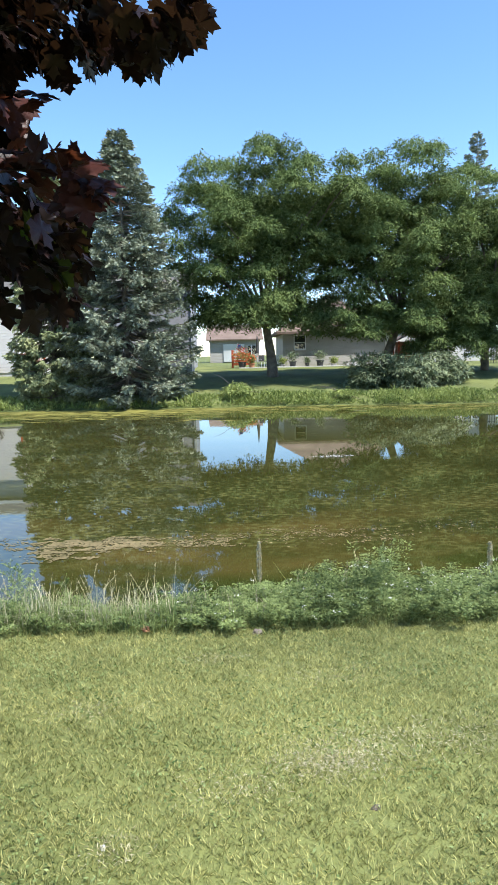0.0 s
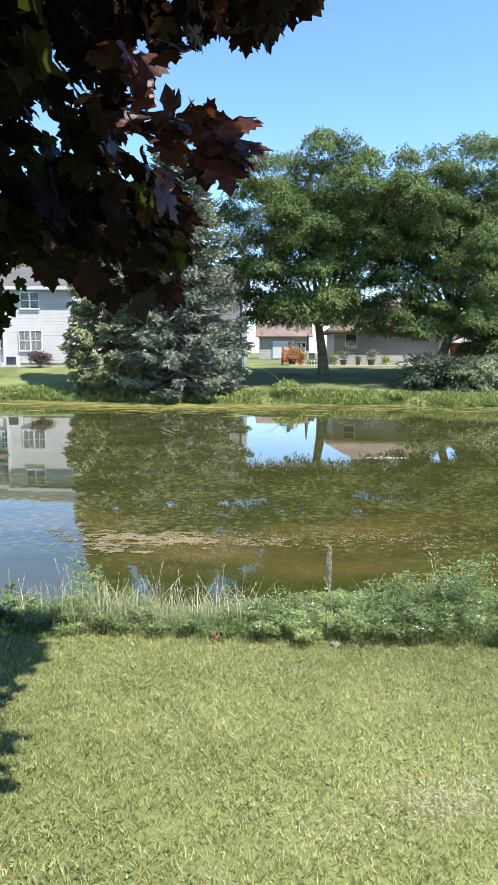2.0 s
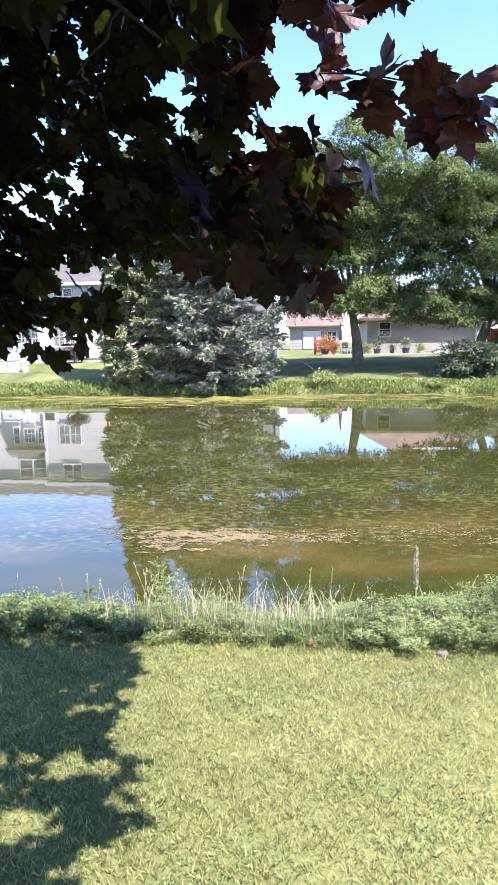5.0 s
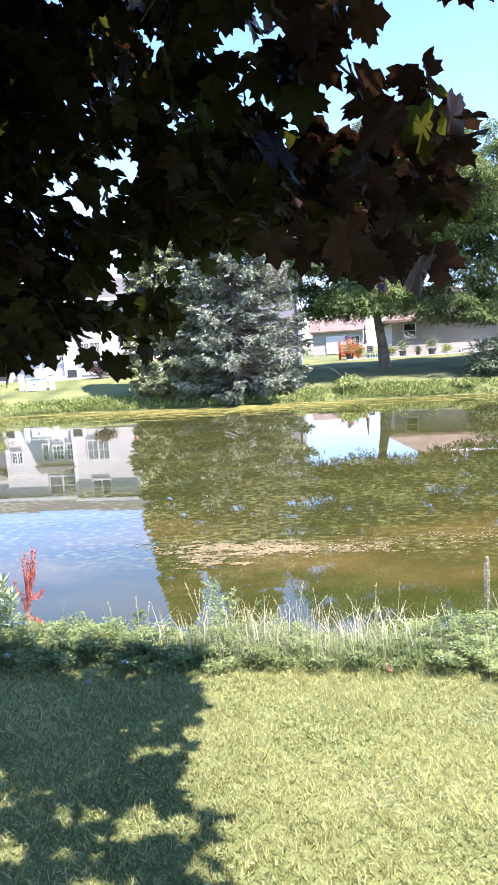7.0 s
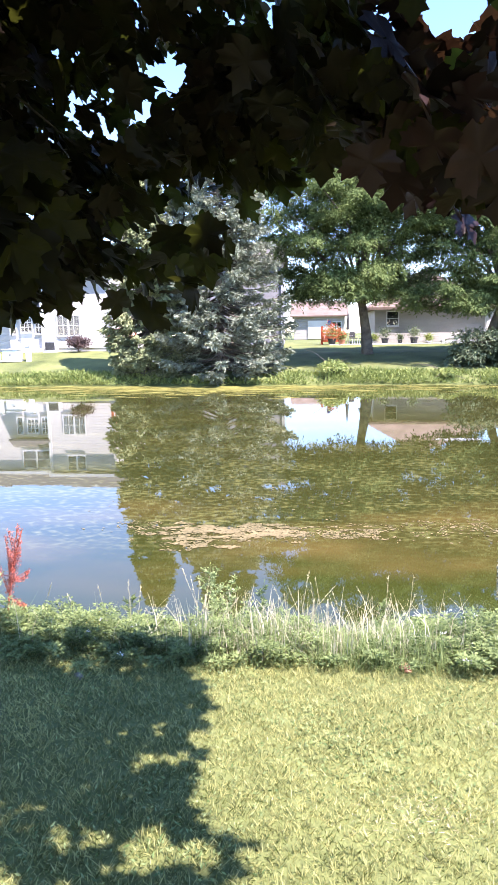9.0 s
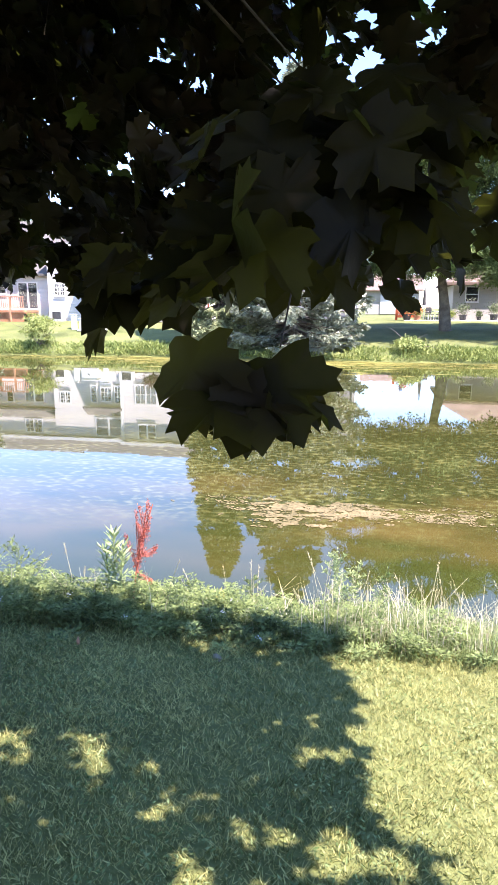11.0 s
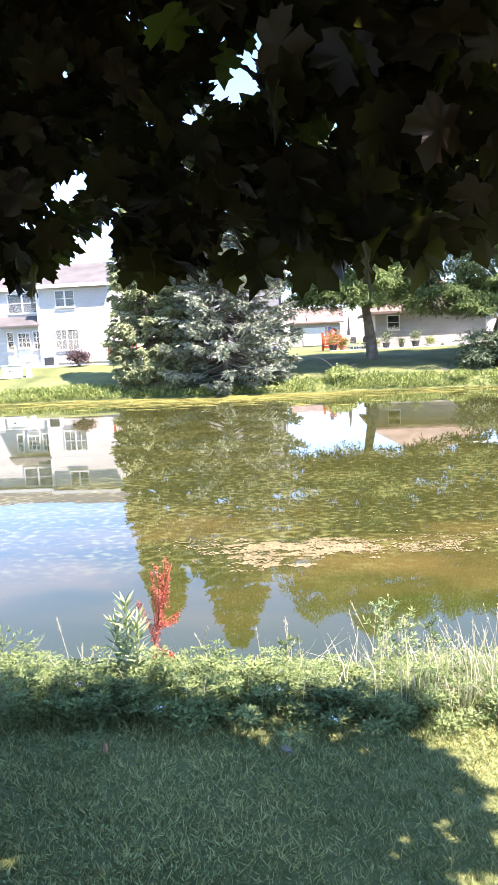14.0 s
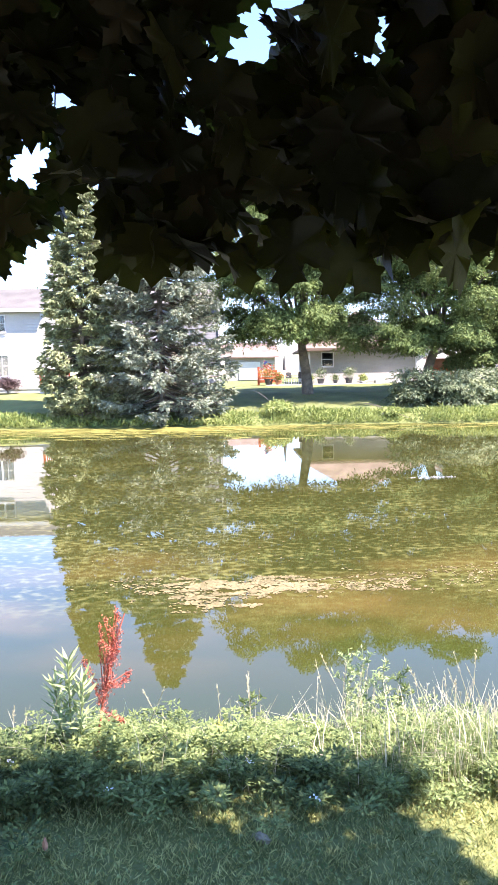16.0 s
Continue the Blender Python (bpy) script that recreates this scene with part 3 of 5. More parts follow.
# ---- trees ----
def spruce(x, y, height, radius, mat, label, seed, droop=0.35, lean=0.0, low=0.25, per=16.0, point=0.8, hang=0.15, fine=1.0):
    rng = np.random.default_rng(seed)
    z0 = float(ground_z(x, y)) - 0.1
    tree = empty("spruce_tree", x, y, z0)
    tagged(tree, label, "tree")
    tubes("trunk", [(np.array([[0, 0, 0], [0.02, 0, height * 0.5], [lean, 0, height * 0.98]]), [height * 0.016, height * 0.009, 0.015])], M_BARK, tree, 8)
    cards, stems = [], []
    n = int(height * per)
    for k in range(n):
        f = (k + rng.random()) / n
        zc = low + (height - low) * f
        zc += 0.4 * (round(zc / 0.5) * 0.5 - zc) * (zc < height - 1.5)
        r = radius * (1 - f) ** point * (0.84 + 0.3 * rng.random()) * min(1.0, 0.74 + 0.11 * zc) + 0.1
        if rng.random() < 0.1:
            r *= 0.7
        a = rng.random() * 2 * np.pi
        out = np.array([np.cos(a), np.sin(a), 0])
        s = np.linspace(0, 1, 6)[:, None]
        dip = droop * (1 - f * 1.25)
        line = np.array([lean * f, 0, zc]) + out * s * r + np.array([0, 0, 1]) * (-dip * r * s + 0.8 * max(dip, 0.1) * r * s ** 2.6 + 0.12 * r * f)
        stems.append((line, np.linspace(0.03, 0.008, 6) * (0.5 + r / 3)))
        # side shoots like fingers, each a brush of needles
        m = int((10 + 15 * r) * fine)
        u = 1 - 0.72 * rng.random(m) ** 1.4
        u[: 3] = 1.0
        base = np.stack([np.interp(u, s[:, 0], line[:, c]) for c in range(3)], 1)
        side = np.cross(out, [0, 0, 1.0])
        sgn = rng.choice([-1.0, 1.0], m)[:, None] * (0.25 + 0.75 * rng.random((m, 1)))
        way = unit(out * 0.8 + side * sgn * 0.9 + rng.normal(size=(m, 3)) * [0.15, 0.15, 0.14] + np.array([0, 0, 1.0]) * (0.14 - hang * (0.6 + 1.2 * rng.random((m, 1))) - np.where(rng.random((m, 1)) < 0.27, 0.75, 0.0)))
        reach = (0.28 + 0.3 * rng.random((m, 1))) * (0.6 + 0.4 * min(1.0, r / 2)) * (1.25 - 0.45 * u[:, None])
        q = 11
        along = np.tile(np.linspace(0.05, 0.92, q), m)[:, None]
        b, w, l = np.repeat(base, q, 0), np.repeat(way, q, 0), np.repeat(reach, q, 0)
        at = b + w * l * along + [0, 0, 1.0] * (0.06 * along ** 2)
        brush = w * 0.9 + unit(rng.normal(size=w.shape)) * [0.42, 0.42, 0.28] + [0, 0, 0.1]
        cards.append(leaf_cards(at, brush, 0.14 + 0.09 * rng.random(len(at)), 0.045 + 0.035 * rng.random(len(at)), np.array([0, 0, 0.7]) + rng.normal(size=w.shape)))
    tagged(tubes("branchwork", stems, M_BARK, tree, 4), kind="stuff")
    tagged(polys("needles", np.concatenate(cards), mat, tree), kind="stuff")
    return tree


def limb_set(rng, base, tips, r0):
    """Forking limbs from a base to the given tips."""
    out = []
    for tip in tips:
        s = np.linspace(0, 1, 7)[:, None]
        bow = rng.normal(size=3) * 0.06 * np.linalg.norm(tip - base)
        pts = base + (tip - base) * s + bow * np.sin(s * np.pi) + np.array([0, 0, 1]) * 0.1 * np.linalg.norm(tip - base) * np.sin(s * np.pi)
        out.append((pts, r0 * np.linspace(1, 0.12, 7)))
    return out


def foliage_pad(rng, c, rx, ry, rz, m, size):
    """One layered bough of leaves: a lobed, domed shell whose rim droops."""
    th = rng.random(m) * 2 * np.pi
    k = rng.random(3) * 6.28
    lobe = 1 + 0.2 * np.sin(3 * th + k[0]) + 0.14 * np.sin(5 * th + k[1]) + 0.08 * np.sin(9 * th + k[2])
    r = np.sqrt(rng.random(m))
    x, y = np.cos(th) * r * lobe, np.sin(th) * r * lobe
    z = np.sqrt(np.maximum(1 - r * r, 0)) * (1 - 0.55 * rng.random(m) ** 2.2) - 0.3 * r * r + 0.4 * wavy(x * 2.3, y * 2.3, 2.0, k[0])
    at = np.array(c) + np.stack([x * rx, y * ry, z * rz], 1) + rng.normal(size=(m, 3)) * size * 0.3
    nrm = np.stack([x * 0.7, y * 0.7, 0.9 + 0 * x], 1) + rng.normal(size=(m, 3)) * 0.4
    way = np.stack([x + 0.001, y, -0.15 - 0.45 * r], 1) + rng.normal(size=(m, 3)) * 0.45
    return leaf_cards(at, way, size * (0.65 + 0.7 * rng.random(m)), size * (0.3 + 0.25 * rng.random(m)), nrm)


def leafy_tree(x, y, trunk_top, lumps, mat, label, seed, trunk_r=0.22, size=0.17, density=260, lean=(0.0, 0.0), name="deciduous_tree", limbs=16):
    """A forked trunk with boughs of foliage: each lump is (dx, dy, z, rx, ry, rz) round the foot."""
    rng = np.random.default_rng(seed)
    z0 = float(ground_z(x, y)) - 0.1
    tree = empty(name, x, y, z0)
    tagged(tree, label, "tree" if name == "deciduous_tree" else "shrub")
    top = np.array([lean[0], lean[1], trunk_top])
    tubes("trunk", [(np.array([[0, 0, 0], top * [0.3, 0.3, 0.45], top]), [trunk_r * 1.25, trunk_r, trunk_r * 0.8])], M_BARK, tree, 10)
    cards = []
    step = max(1, len(lumps) // limbs)
    for k, (dx, dy, zc, rx, ry, rz) in enumerate(lumps):
        c = np.array([dx, dy, zc - z0])
        if k % step == 0:
            fork = limb_set(rng, top * [1, 1, 0.88 + 0.12 * rng.random()], [c, c + rng.normal(size=3) * [1.0, 1.0, 0.5]], trunk_r * 0.4)
            tubes("limb", fork, M_BARK, tree, 5)
        cards.append(foliage_pad(rng, c, rx, ry, rz, int(density * 3.1 * rx * ry), size))
    tagged(polys("crown", np.concatenate(cards), mat, tree), kind="stuff")
    return tree


def boughs(rng, cx, cy, cz, rx, ry, rz, n, pad=1.25, depth=0.4, low=-0.7):
    """Boughs spread evenly through the outer part of an egg-shaped crown."""
    out = []
    for k in range(n):
        up = low + (1 - low) * (k + rng.random()) / n
        a = k * 2.39996 + rng.normal() * 0.25
        flat = math.sqrt(max(0.0, 1 - up * up)) ** 0.8
        d = np.array([np.cos(a) * flat, np.sin(a) * flat, up]) * (1 - depth * rng.random() ** 1.6)
        s = pad * (0.6 + 0.75 * rng.random())
        out.append((cx + d[0] * (rx - s * 0.7), cy + d[1] * (ry - s * 0.7), cz + d[2] * (rz - 0.4), s, s * (0.8 + 0.3 * rng.random()), s * (0.5 + 0.3 * rng.random())))
    return out


spruce(-6.6, 39.6, 15.2, 4.45, M_SPRUCE, "tall blue spruce with dense silvery branches at the water's edge", 11, droop=0.42, per=32, point=0.78, hang=0.28)
spruce(-11.0, 39.6, 13.6, 2.35, M_SPRUCE_G, "slender green spruce with drooping branches beside the pond", 12, droop=0.6, per=34, point=0.55, hang=0.6)
spruce(-9.3, 41.5, 11.0, 2.2, M_SPRUCE, "spruce standing between two larger spruces", 13, droop=0.5, per=12)
spruce(23.8, 66.0, 21.9, 4.4, M_SPRUCE, "distant spruce rising above the other trees", 14, droop=0.4, per=14, fine=0.7)

spruce(-32.0, 44.5, 14.0, 3.4, M_SPRUCE, "tall spruce beside the wooden deck", 15, droop=0.5, per=10, fine=0.6)

rng_t = np.random.default_rng(5)
leafy_tree(2.4, 44.9, 3.4, boughs(rng_t, -1.0, -1.2, 10.4, 6.5, 5.8, 5.8, 190, 1.0, 0.75, -0.95) + boughs(rng_t, -1.0, -1.4, 5.4, 5.4, 5.0, 1.6, 66, 0.85, 0.95),
           M_LOCUST, "honey locust with a broad feathery green crown", 21, 0.33, 0.185, 270, lean=(-0.4, 0.2))
leafy_tree(9.9, 44.4, 3.4, boughs(rng_t, -0.2, -0.6, 10.4, 6.9, 5.8, 6.0, 200, 1.0, 0.75, -0.95) + boughs(rng_t, -0.2, -1.2, 4.7, 6.4, 4.8, 2.0, 84, 0.9, 0.95),
           M_LOCUST, "honey locust with a wide domed crown", 22, 0.3, 0.185, 270, lean=(0.9, 0.0))
leafy_tree(17.2, 45.5, 3.4, boughs(rng_t, 0, -0.4, 9.6, 6.6, 5.4, 5.4, 150, 1.0, 0.7, -0.95) + boughs(rng_t, -1.8, -1.6, 4.0, 4.8, 3.8, 2.9, 84, 0.9, 0.95),
           M_LOCUST, "honey locust with dark lower branches", 23, 0.24, 0.185, 270)
leafy_tree(10.4, 40.6, 0.9, boughs(rng_t, 0.0, 0, 1.5, 4.3, 2.0, 1.5, 64, 0.62, 0.8, low=-0.8),
           M_LOCUST_D, "low spreading shrub with drooping grey-green leaves", 24, 0.1, 0.2, 260, name="shrub", limbs=8)
for k, (x, y, top, r) in enumerate([(-33, 75, 13.2, 6), (-24, 78, 12.2, 5), (-44, 72, 13.5, 6), (-14, 80, 13.5, 6), (30, 78, 17, 7), (40, 60, 16, 6), (-56, 60, 16, 6)]):
    leafy_tree(x, y, 4.0, boughs(rng_t, 0, 0, top * 0.62, r, r, top * 0.38, 40, 1.7), M_LOCUST_D, "distant broad-leaved tree behind the houses", 40 + k, 0.3, 0.42, 70)



# ---- maple over the lawn ----
def leaf_outline():
    """A five-lobed maple leaf with toothed points, one unit long, stalk at the origin."""
    half = [(0.0, 0.0), (0.13, -0.08), (0.3, -0.09), (0.48, -0.04), (0.43, 0.06), (0.42, 0.15), (0.56, 0.19), (0.55, 0.29), (0.7, 0.4), (0.6, 0.46), (0.63, 0.62),
            (0.5, 0.58), (0.42, 0.6), (0.27, 0.53), (0.24, 0.66), (0.33, 0.77), (0.18, 0.8), (0.0, 1.03)]
    return half + [(-x, y) for x, y in half[-2:0:-1]]


LEAF = np.array(leaf_outline())


def leaf_template():
    v = np.concatenate([[[0.0, 0.33]], LEAF])
    n = len(LEAF)
    f = np.array([(0, 1 + k, 1 + (k + 1) % n) for k in range(n)])
    return v, f


LEAF_V, LEAF_F = leaf_template()
PLAIN_V = np.array([(0, 0.3), (0, 0), (0.3, -0.1), (0.34, 0.14), (0.6, 0.32), (0.4, 0.48), (0.2, 0.55), (0.0, 1.0), (-0.2, 0.55), (-0.4, 0.48), (-0.6, 0.32), (-0.34, 0.14), (-0.3, -0.1)])
PLAIN_F = np.array([(0, 1 + k, 1 + (k + 1) % 12) for k in range(12)])


def leaf_meshes(at, tip, up, size, curl, plan=None):
    """Vertices and faces of many maple leaves at once."""
    tip = unit(tip)
    side = unit(np.cross(tip, up))
    nrm = np.cross(side, tip)
    shape, tris = plan or (LEAF_V, LEAF_F)
    u, v = shape[:, 0], shape[:, 1]
    bend = -(curl[:, None] * (u[None] ** 2 * 0.9 + (v[None] - 0.3) ** 2 * 0.8)) + np.abs(u)[None] * 0.16 + 0.05 * np.sin(9 * u[None] + 7 * v[None] + 20 * curl[:, None])
    p = at[:, None] + size[:, None, None] * (side[:, None] * u[None, :, None] + tip[:, None] * v[None, :, None] + nrm[:, None] * bend[..., None])
    n = len(shape)
    faces = (tris[None] + (np.arange(len(at)) * n)[:, None, None]).reshape(-1, 3)
    return p.reshape(-1, 3), faces


# the hanging curtain of leaves on the tree's pond side, shaped to fit the camera's view: how far out it stands, how low
# it hangs, how far it reaches
CURTAIN_X = (-3.5, -3.1, -2.5, -2.0, -1.65, -1.1, -0.75, -0.5)
CURTAIN_Y = (3.6, 3.5, 3.2, 3.1, 2.85, 2.6, 2.6, 2.15)
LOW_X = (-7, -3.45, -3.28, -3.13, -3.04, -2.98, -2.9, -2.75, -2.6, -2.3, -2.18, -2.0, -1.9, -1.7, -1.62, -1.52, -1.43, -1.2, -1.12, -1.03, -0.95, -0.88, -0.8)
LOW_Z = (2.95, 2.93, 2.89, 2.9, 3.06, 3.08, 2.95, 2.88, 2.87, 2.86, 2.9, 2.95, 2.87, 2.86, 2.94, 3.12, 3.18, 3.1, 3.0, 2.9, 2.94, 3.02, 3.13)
REACH_Z = (2.85, 2.95, 3.05, 3.15, 3.25, 3.45, 3.55, 3.65, 3.73, 3.79, 4.3)
REACH_X = (-1.05, -0.95, -0.87, -0.81, -0.78, -0.78, -0.95, -1.1, -1.12, -1.0, -1.0)
BOUGH_X = (-2.4, -1.2, -1.0, -0.8, -0.65, -0.5, -0.33)
BOUGH_Z = (4.15, 4.12, 4.05, 4.15, 4.08, 4.2, 4.31)


# lit places on the lawn below the foliage: x, y, radius
SUN_GAPS = ((-1.92, 3.02, 0.11), (-1.74, 3.04, 0.07), (-1.97, 2.68, 0.1), (-2.3, 2.85, 0.06), (-3.3, 4.95, 0.2), (-3.2, 4.9, 0.2))


def leaf_object(mesh, parent, at, tip, up, size, foot):
    tip, up = Vector(tip).normalized(), Vector(up)
    side = tip.cross(up).normalized()
    nrm = side.cross(tip)
    ob = new("leaf", mesh)
    ob.parent = parent
    m = Matrix((side, tip, nrm)).transposed().to_4x4()
    ob.matrix_basis = Matrix.Translation(Vector(at) - Vector(foot)) @ m @ Matrix.Scale(size, 4)
    return ob


def curtain_leaves(rng, n):
    x = np.where(rng.random(n) < 0.72, rng.uniform(-4.7, -2.1, n), rng.uniform(-2.3, -0.72, n))
    front = np.interp(x, CURTAIN_X, CURTAIN_Y)
    y = front - 0.1 + np.interp(x, (-2.2, -1.9), (0.68, 0.9)) * rng.random(n) ** 1.2
    behind = np.maximum(y - front, 0)
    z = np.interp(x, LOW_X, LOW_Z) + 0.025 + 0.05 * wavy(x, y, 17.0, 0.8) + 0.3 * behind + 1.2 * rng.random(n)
    reach = np.interp(z, REACH_Z, REACH_X) - 0.3 * np.clip(y - 2.9, 0, 2) - 0.03 * np.abs(wavy(y, z, 9.0)) - 0.03
    keep = x < reach
    keep &= y < 4.5 - 0.35 * (z - 2.95)
    small = wavy(x * 1.2 + 0.2 * y, z * 1.3 - 0.52 * y, 11.0, 0.4) + 0.6 * wavy(x, z - 0.4 * y, 23.0, 2.0)
    keep &= small > -0.52
    # an open slit above the lowest boughs, and a few larger openings cut along the camera's sight lines
    u, v = (x + 1.6), (z - 3.14 + 0.25 * (x + 1.6))
    keep &= (u / 0.22) ** 2 + (v / 0.085) ** 2 > 1
    for hx, hy, hz, ax, az, hr in ((-2.38, 3.3, 3.28, 0.2, 0.48, 0.06), (-2.6, 3.04, 3.2, 0.0, 0.46, 0.052), (-3.02, 3.47, 3.12, -0.3, 0.3, 0.075), (-1.13, 2.6, 3.4, -0.1, 0.28, 0.07),
                                   (-2.85, 3.1, 3.12, -0.2, 0.4, 0.052), (-1.3, 2.7, 3.65, -0.2, 0.38, 0.09), (-1.7, 2.9, 3.45, -0.3, 0.3, 0.08), (-2.1, 3.1, 3.4, -0.1, 0.35, 0.08)):
        keep &= (x - hx - ax * (y - hy)) ** 2 + (z - hz - az * (y - hy)) ** 2 > hr ** 2
    return np.stack([x, y, z], 1)[keep]


def build_maple():
    rng = np.random.default_rng(3)
    foot = np.array([-5.6, -0.9, float(ground_z(-5.6, -0.9)) - 0.1])
    tree = empty("maple_tree", *foot)
    tagged(tree, "purple-leaved maple with low hanging branches over the lawn", "tree")
    crotch = foot + [0.1, 0.1, 2.6]
    tubes("trunk", [(np.array([foot, foot + [0, 0, 1.2], crotch]) - foot, [0.26, 0.2, 0.17])], M_BARK, tree, 12)
    # leaf places: a hanging skirt, a roof of leaves over the lawn, an upper bough and the main crown
    n = 7000
    side = np.stack([rng.uniform(-6.8, -4.4, n), rng.uniform(2.2, 4.6, n), 3.0 + 1.5 * rng.random(n)], 1)
    side = side[wavy(side[:, 0], side[:, 2] * 1.8 + side[:, 1], 2.6, 0.4) > -0.5]
    inner = np.stack([rng.uniform(-1.75, -0.95, 320), rng.uniform(3.0, 3.5, 320), rng.uniform(3.3, 3.56, 320)], 1)
    skirt = np.concatenate([curtain_leaves(rng, 6000), inner, side])
    m = 21000
    over = np.stack([rng.uniform(-7.5, -0.1, m), rng.uniform(-0.6, 3.0, m), 3.62 + 1.0 * rng.random(m)], 1)
    over[:, 2] += np.clip(over[:, 1] - 2.4, 0, 2) * 0.4 + 0.5 * (over[:, 1] > 2.4)
    rim = np.minimum(-0.1, -0.7 + 1.2 * (over[:, 2] - 3.62)) - 0.3 * np.clip(1.0 - over[:, 1], 0, 3) - 0.3 * np.clip(wavy(over[:, 1] * 1.4, 0 * over[:, 1], 3.3, 0.6), 0, 1)
    over = over[(over[:, 0] < rim - np.clip(over[:, 1] - 2.2, 0, 1) * 1.2) & (wavy(over[:, 0], over[:, 1], 2.4, 0.9) > np.where(over[:, 1] > 2.0, -9.0, -0.8))]
    over[:, 2] += np.clip(1.2 - over[:, 1], 0, 3) * 0.3
    over = over[(over[:, 1] < 1.9) | (over[:, 0] < -1.15) | (over[:, 2] > 4.2)]
    m = 560
    bx = -0.4 - 2.0 * rng.random(m) ** 1.1
    by = 2.92 + 0.72 * rng.random(m)
    bough = np.stack([bx, by, np.interp(bx, BOUGH_X, BOUGH_Z) + 0.05 + 0.42 * (by - 3.28) + np.minimum(0.45, 0.12 + 0.5 * (-0.4 - bx)) * rng.random(m) ** 1.3], 1)
    m = 5200
    d = unit(rng.normal(size=(m, 3)))
    main = np.array([-5.6, 0.0, 6.6]) + d * [4.4, 4.6, 3.4] * (0.5 + 0.5 * rng.random((m, 1)))
    main = main[(main[:, 2] > 4.5 - np.clip(-3.6 - main[:, 0], 0, 1) * 0.9)]
    # gaps that let the sun through to the lawn
    for gx, gy, gr in SUN_GAPS:
        skirt = skirt[((skirt[:, 0] - gx - 0.49 * (skirt[:, 2] - 1.25)) * 0.8) ** 2 + (skirt[:, 1] - gy + 0.306 * (skirt[:, 2] - 1.25)) ** 2 > gr ** 2]
        over = over[((over[:, 0] - gx - 0.49 * (over[:, 2] - 1.25)) * 0.8) ** 2 + (over[:, 1] - gy + 0.306 * (over[:, 2] - 1.25)) ** 2 > gr ** 2]
    bough = np.concatenate([bough, over])
    at = np.concatenate([skirt, bough, main])
    out = unit(at - np.array([-5.6, -0.5, 4.5]))
    tip = out * [0.55, 0.55, 0.1] + rng.normal(size=at.shape) * 0.45
    tip[:, 2] -= 0.6
    up = np.array([0, 0, 1.0]) + out * 0.5 + rng.normal(size=at.shape) * 0.4
    size = rng.uniform(0.065, 0.116, len(at))
    size[len(skirt) + len(bough):] *= 1.9
    size[len(skirt) + 560:len(skirt) + len(bough)] *= 1.22
    size[len(skirt):len(skirt) + 560] *= 1.15
    near = np.zeros(len(at), bool)
    pick = np.nonzero((at[:, 0] > -3.4) & (at[:, 1] < 3.3) & (at[:, 2] < 3.75) & (np.arange(len(at)) < len(skirt)))[0]
    near[rng.permutation(pick)[:170]] = True
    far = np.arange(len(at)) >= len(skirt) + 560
    # outer leaves take the copy whose colour holds the sunlight
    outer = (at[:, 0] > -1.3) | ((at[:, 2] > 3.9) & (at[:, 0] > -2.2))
    for name, use, plan, mat in (("skirt_foliage", ~near & ~far & ~outer, None, M_MAPLE), ("outer_foliage", ~near & ~far & outer, None, M_MAPLE_OUTER_LIT), ("crown", far, (PLAIN_V, PLAIN_F), M_MAPLE)):
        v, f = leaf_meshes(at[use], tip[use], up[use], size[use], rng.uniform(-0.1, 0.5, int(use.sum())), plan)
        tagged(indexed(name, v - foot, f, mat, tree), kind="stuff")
    shapes = []
    for curl in (0.1, 0.35, 0.6):
        v, f = leaf_meshes(np.zeros((1, 3)), np.array([[0, 1.0, 0]]), np.array([[0, 0, 1.0]]), np.ones(1), np.array([curl]))
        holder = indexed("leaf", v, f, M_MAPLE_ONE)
        shapes.append(holder.data)
        bpy.data.objects.remove(holder)
    # a few single leaves get the copy coloured as if sun shone through
    sun_through = shapes[1].copy()
    sun_through.materials.clear()
    sun_through.materials.append(M_MAPLE_SUN_THROUGH)
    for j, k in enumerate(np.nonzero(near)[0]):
        leaf_object(sun_through if j % 34 == 5 else shapes[k % 3], tree, at[k], tip[k], up[k], size[k], foot)
    # a low bough that hangs out in front of the curtain
    for cx, cy, cz, sx, sy, sz, m in ((-1.93, 1.98, 2.775, 0.048, 0.03, 0.02, 8), (-2.0, 2.06, 2.88, 0.045, 0.04, 0.03, 13), (-1.9, 2.2, 3.0, 0.085, 0.08, 0.06, 46), (-2.19, 2.25, 2.87, 0.03, 0.04, 0.03, 9)):
        for k in range(m):
            p = np.array([cx, cy, cz]) + np.clip(rng.normal(size=3), -1.6, 1.6) * [sx, sy, sz]
            way = np.array([0.15, -0.25, -0.75]) + rng.normal(size=3) * [0.6, 0.35, 0.35]
            leaf_object(shapes[k % 3], tree, p, way, np.array([0.0, -0.6, 0.7]) + rng.normal(size=3) * 0.4, rng.uniform(0.066, 0.094), foot)
    # a sprig at the tree's edge, sunlight put into its redder leaf colour
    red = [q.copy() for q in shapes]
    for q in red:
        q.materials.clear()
        q.materials.append(M_MAPLE_RED_LIT)
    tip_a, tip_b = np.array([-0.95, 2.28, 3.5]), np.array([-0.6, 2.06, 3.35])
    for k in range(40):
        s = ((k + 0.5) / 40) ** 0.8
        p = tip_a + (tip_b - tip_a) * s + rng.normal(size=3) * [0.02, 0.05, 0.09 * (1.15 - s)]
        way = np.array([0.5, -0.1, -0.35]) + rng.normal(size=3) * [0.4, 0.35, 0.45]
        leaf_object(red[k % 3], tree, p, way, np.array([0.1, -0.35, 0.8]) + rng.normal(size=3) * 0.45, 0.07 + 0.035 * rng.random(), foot)
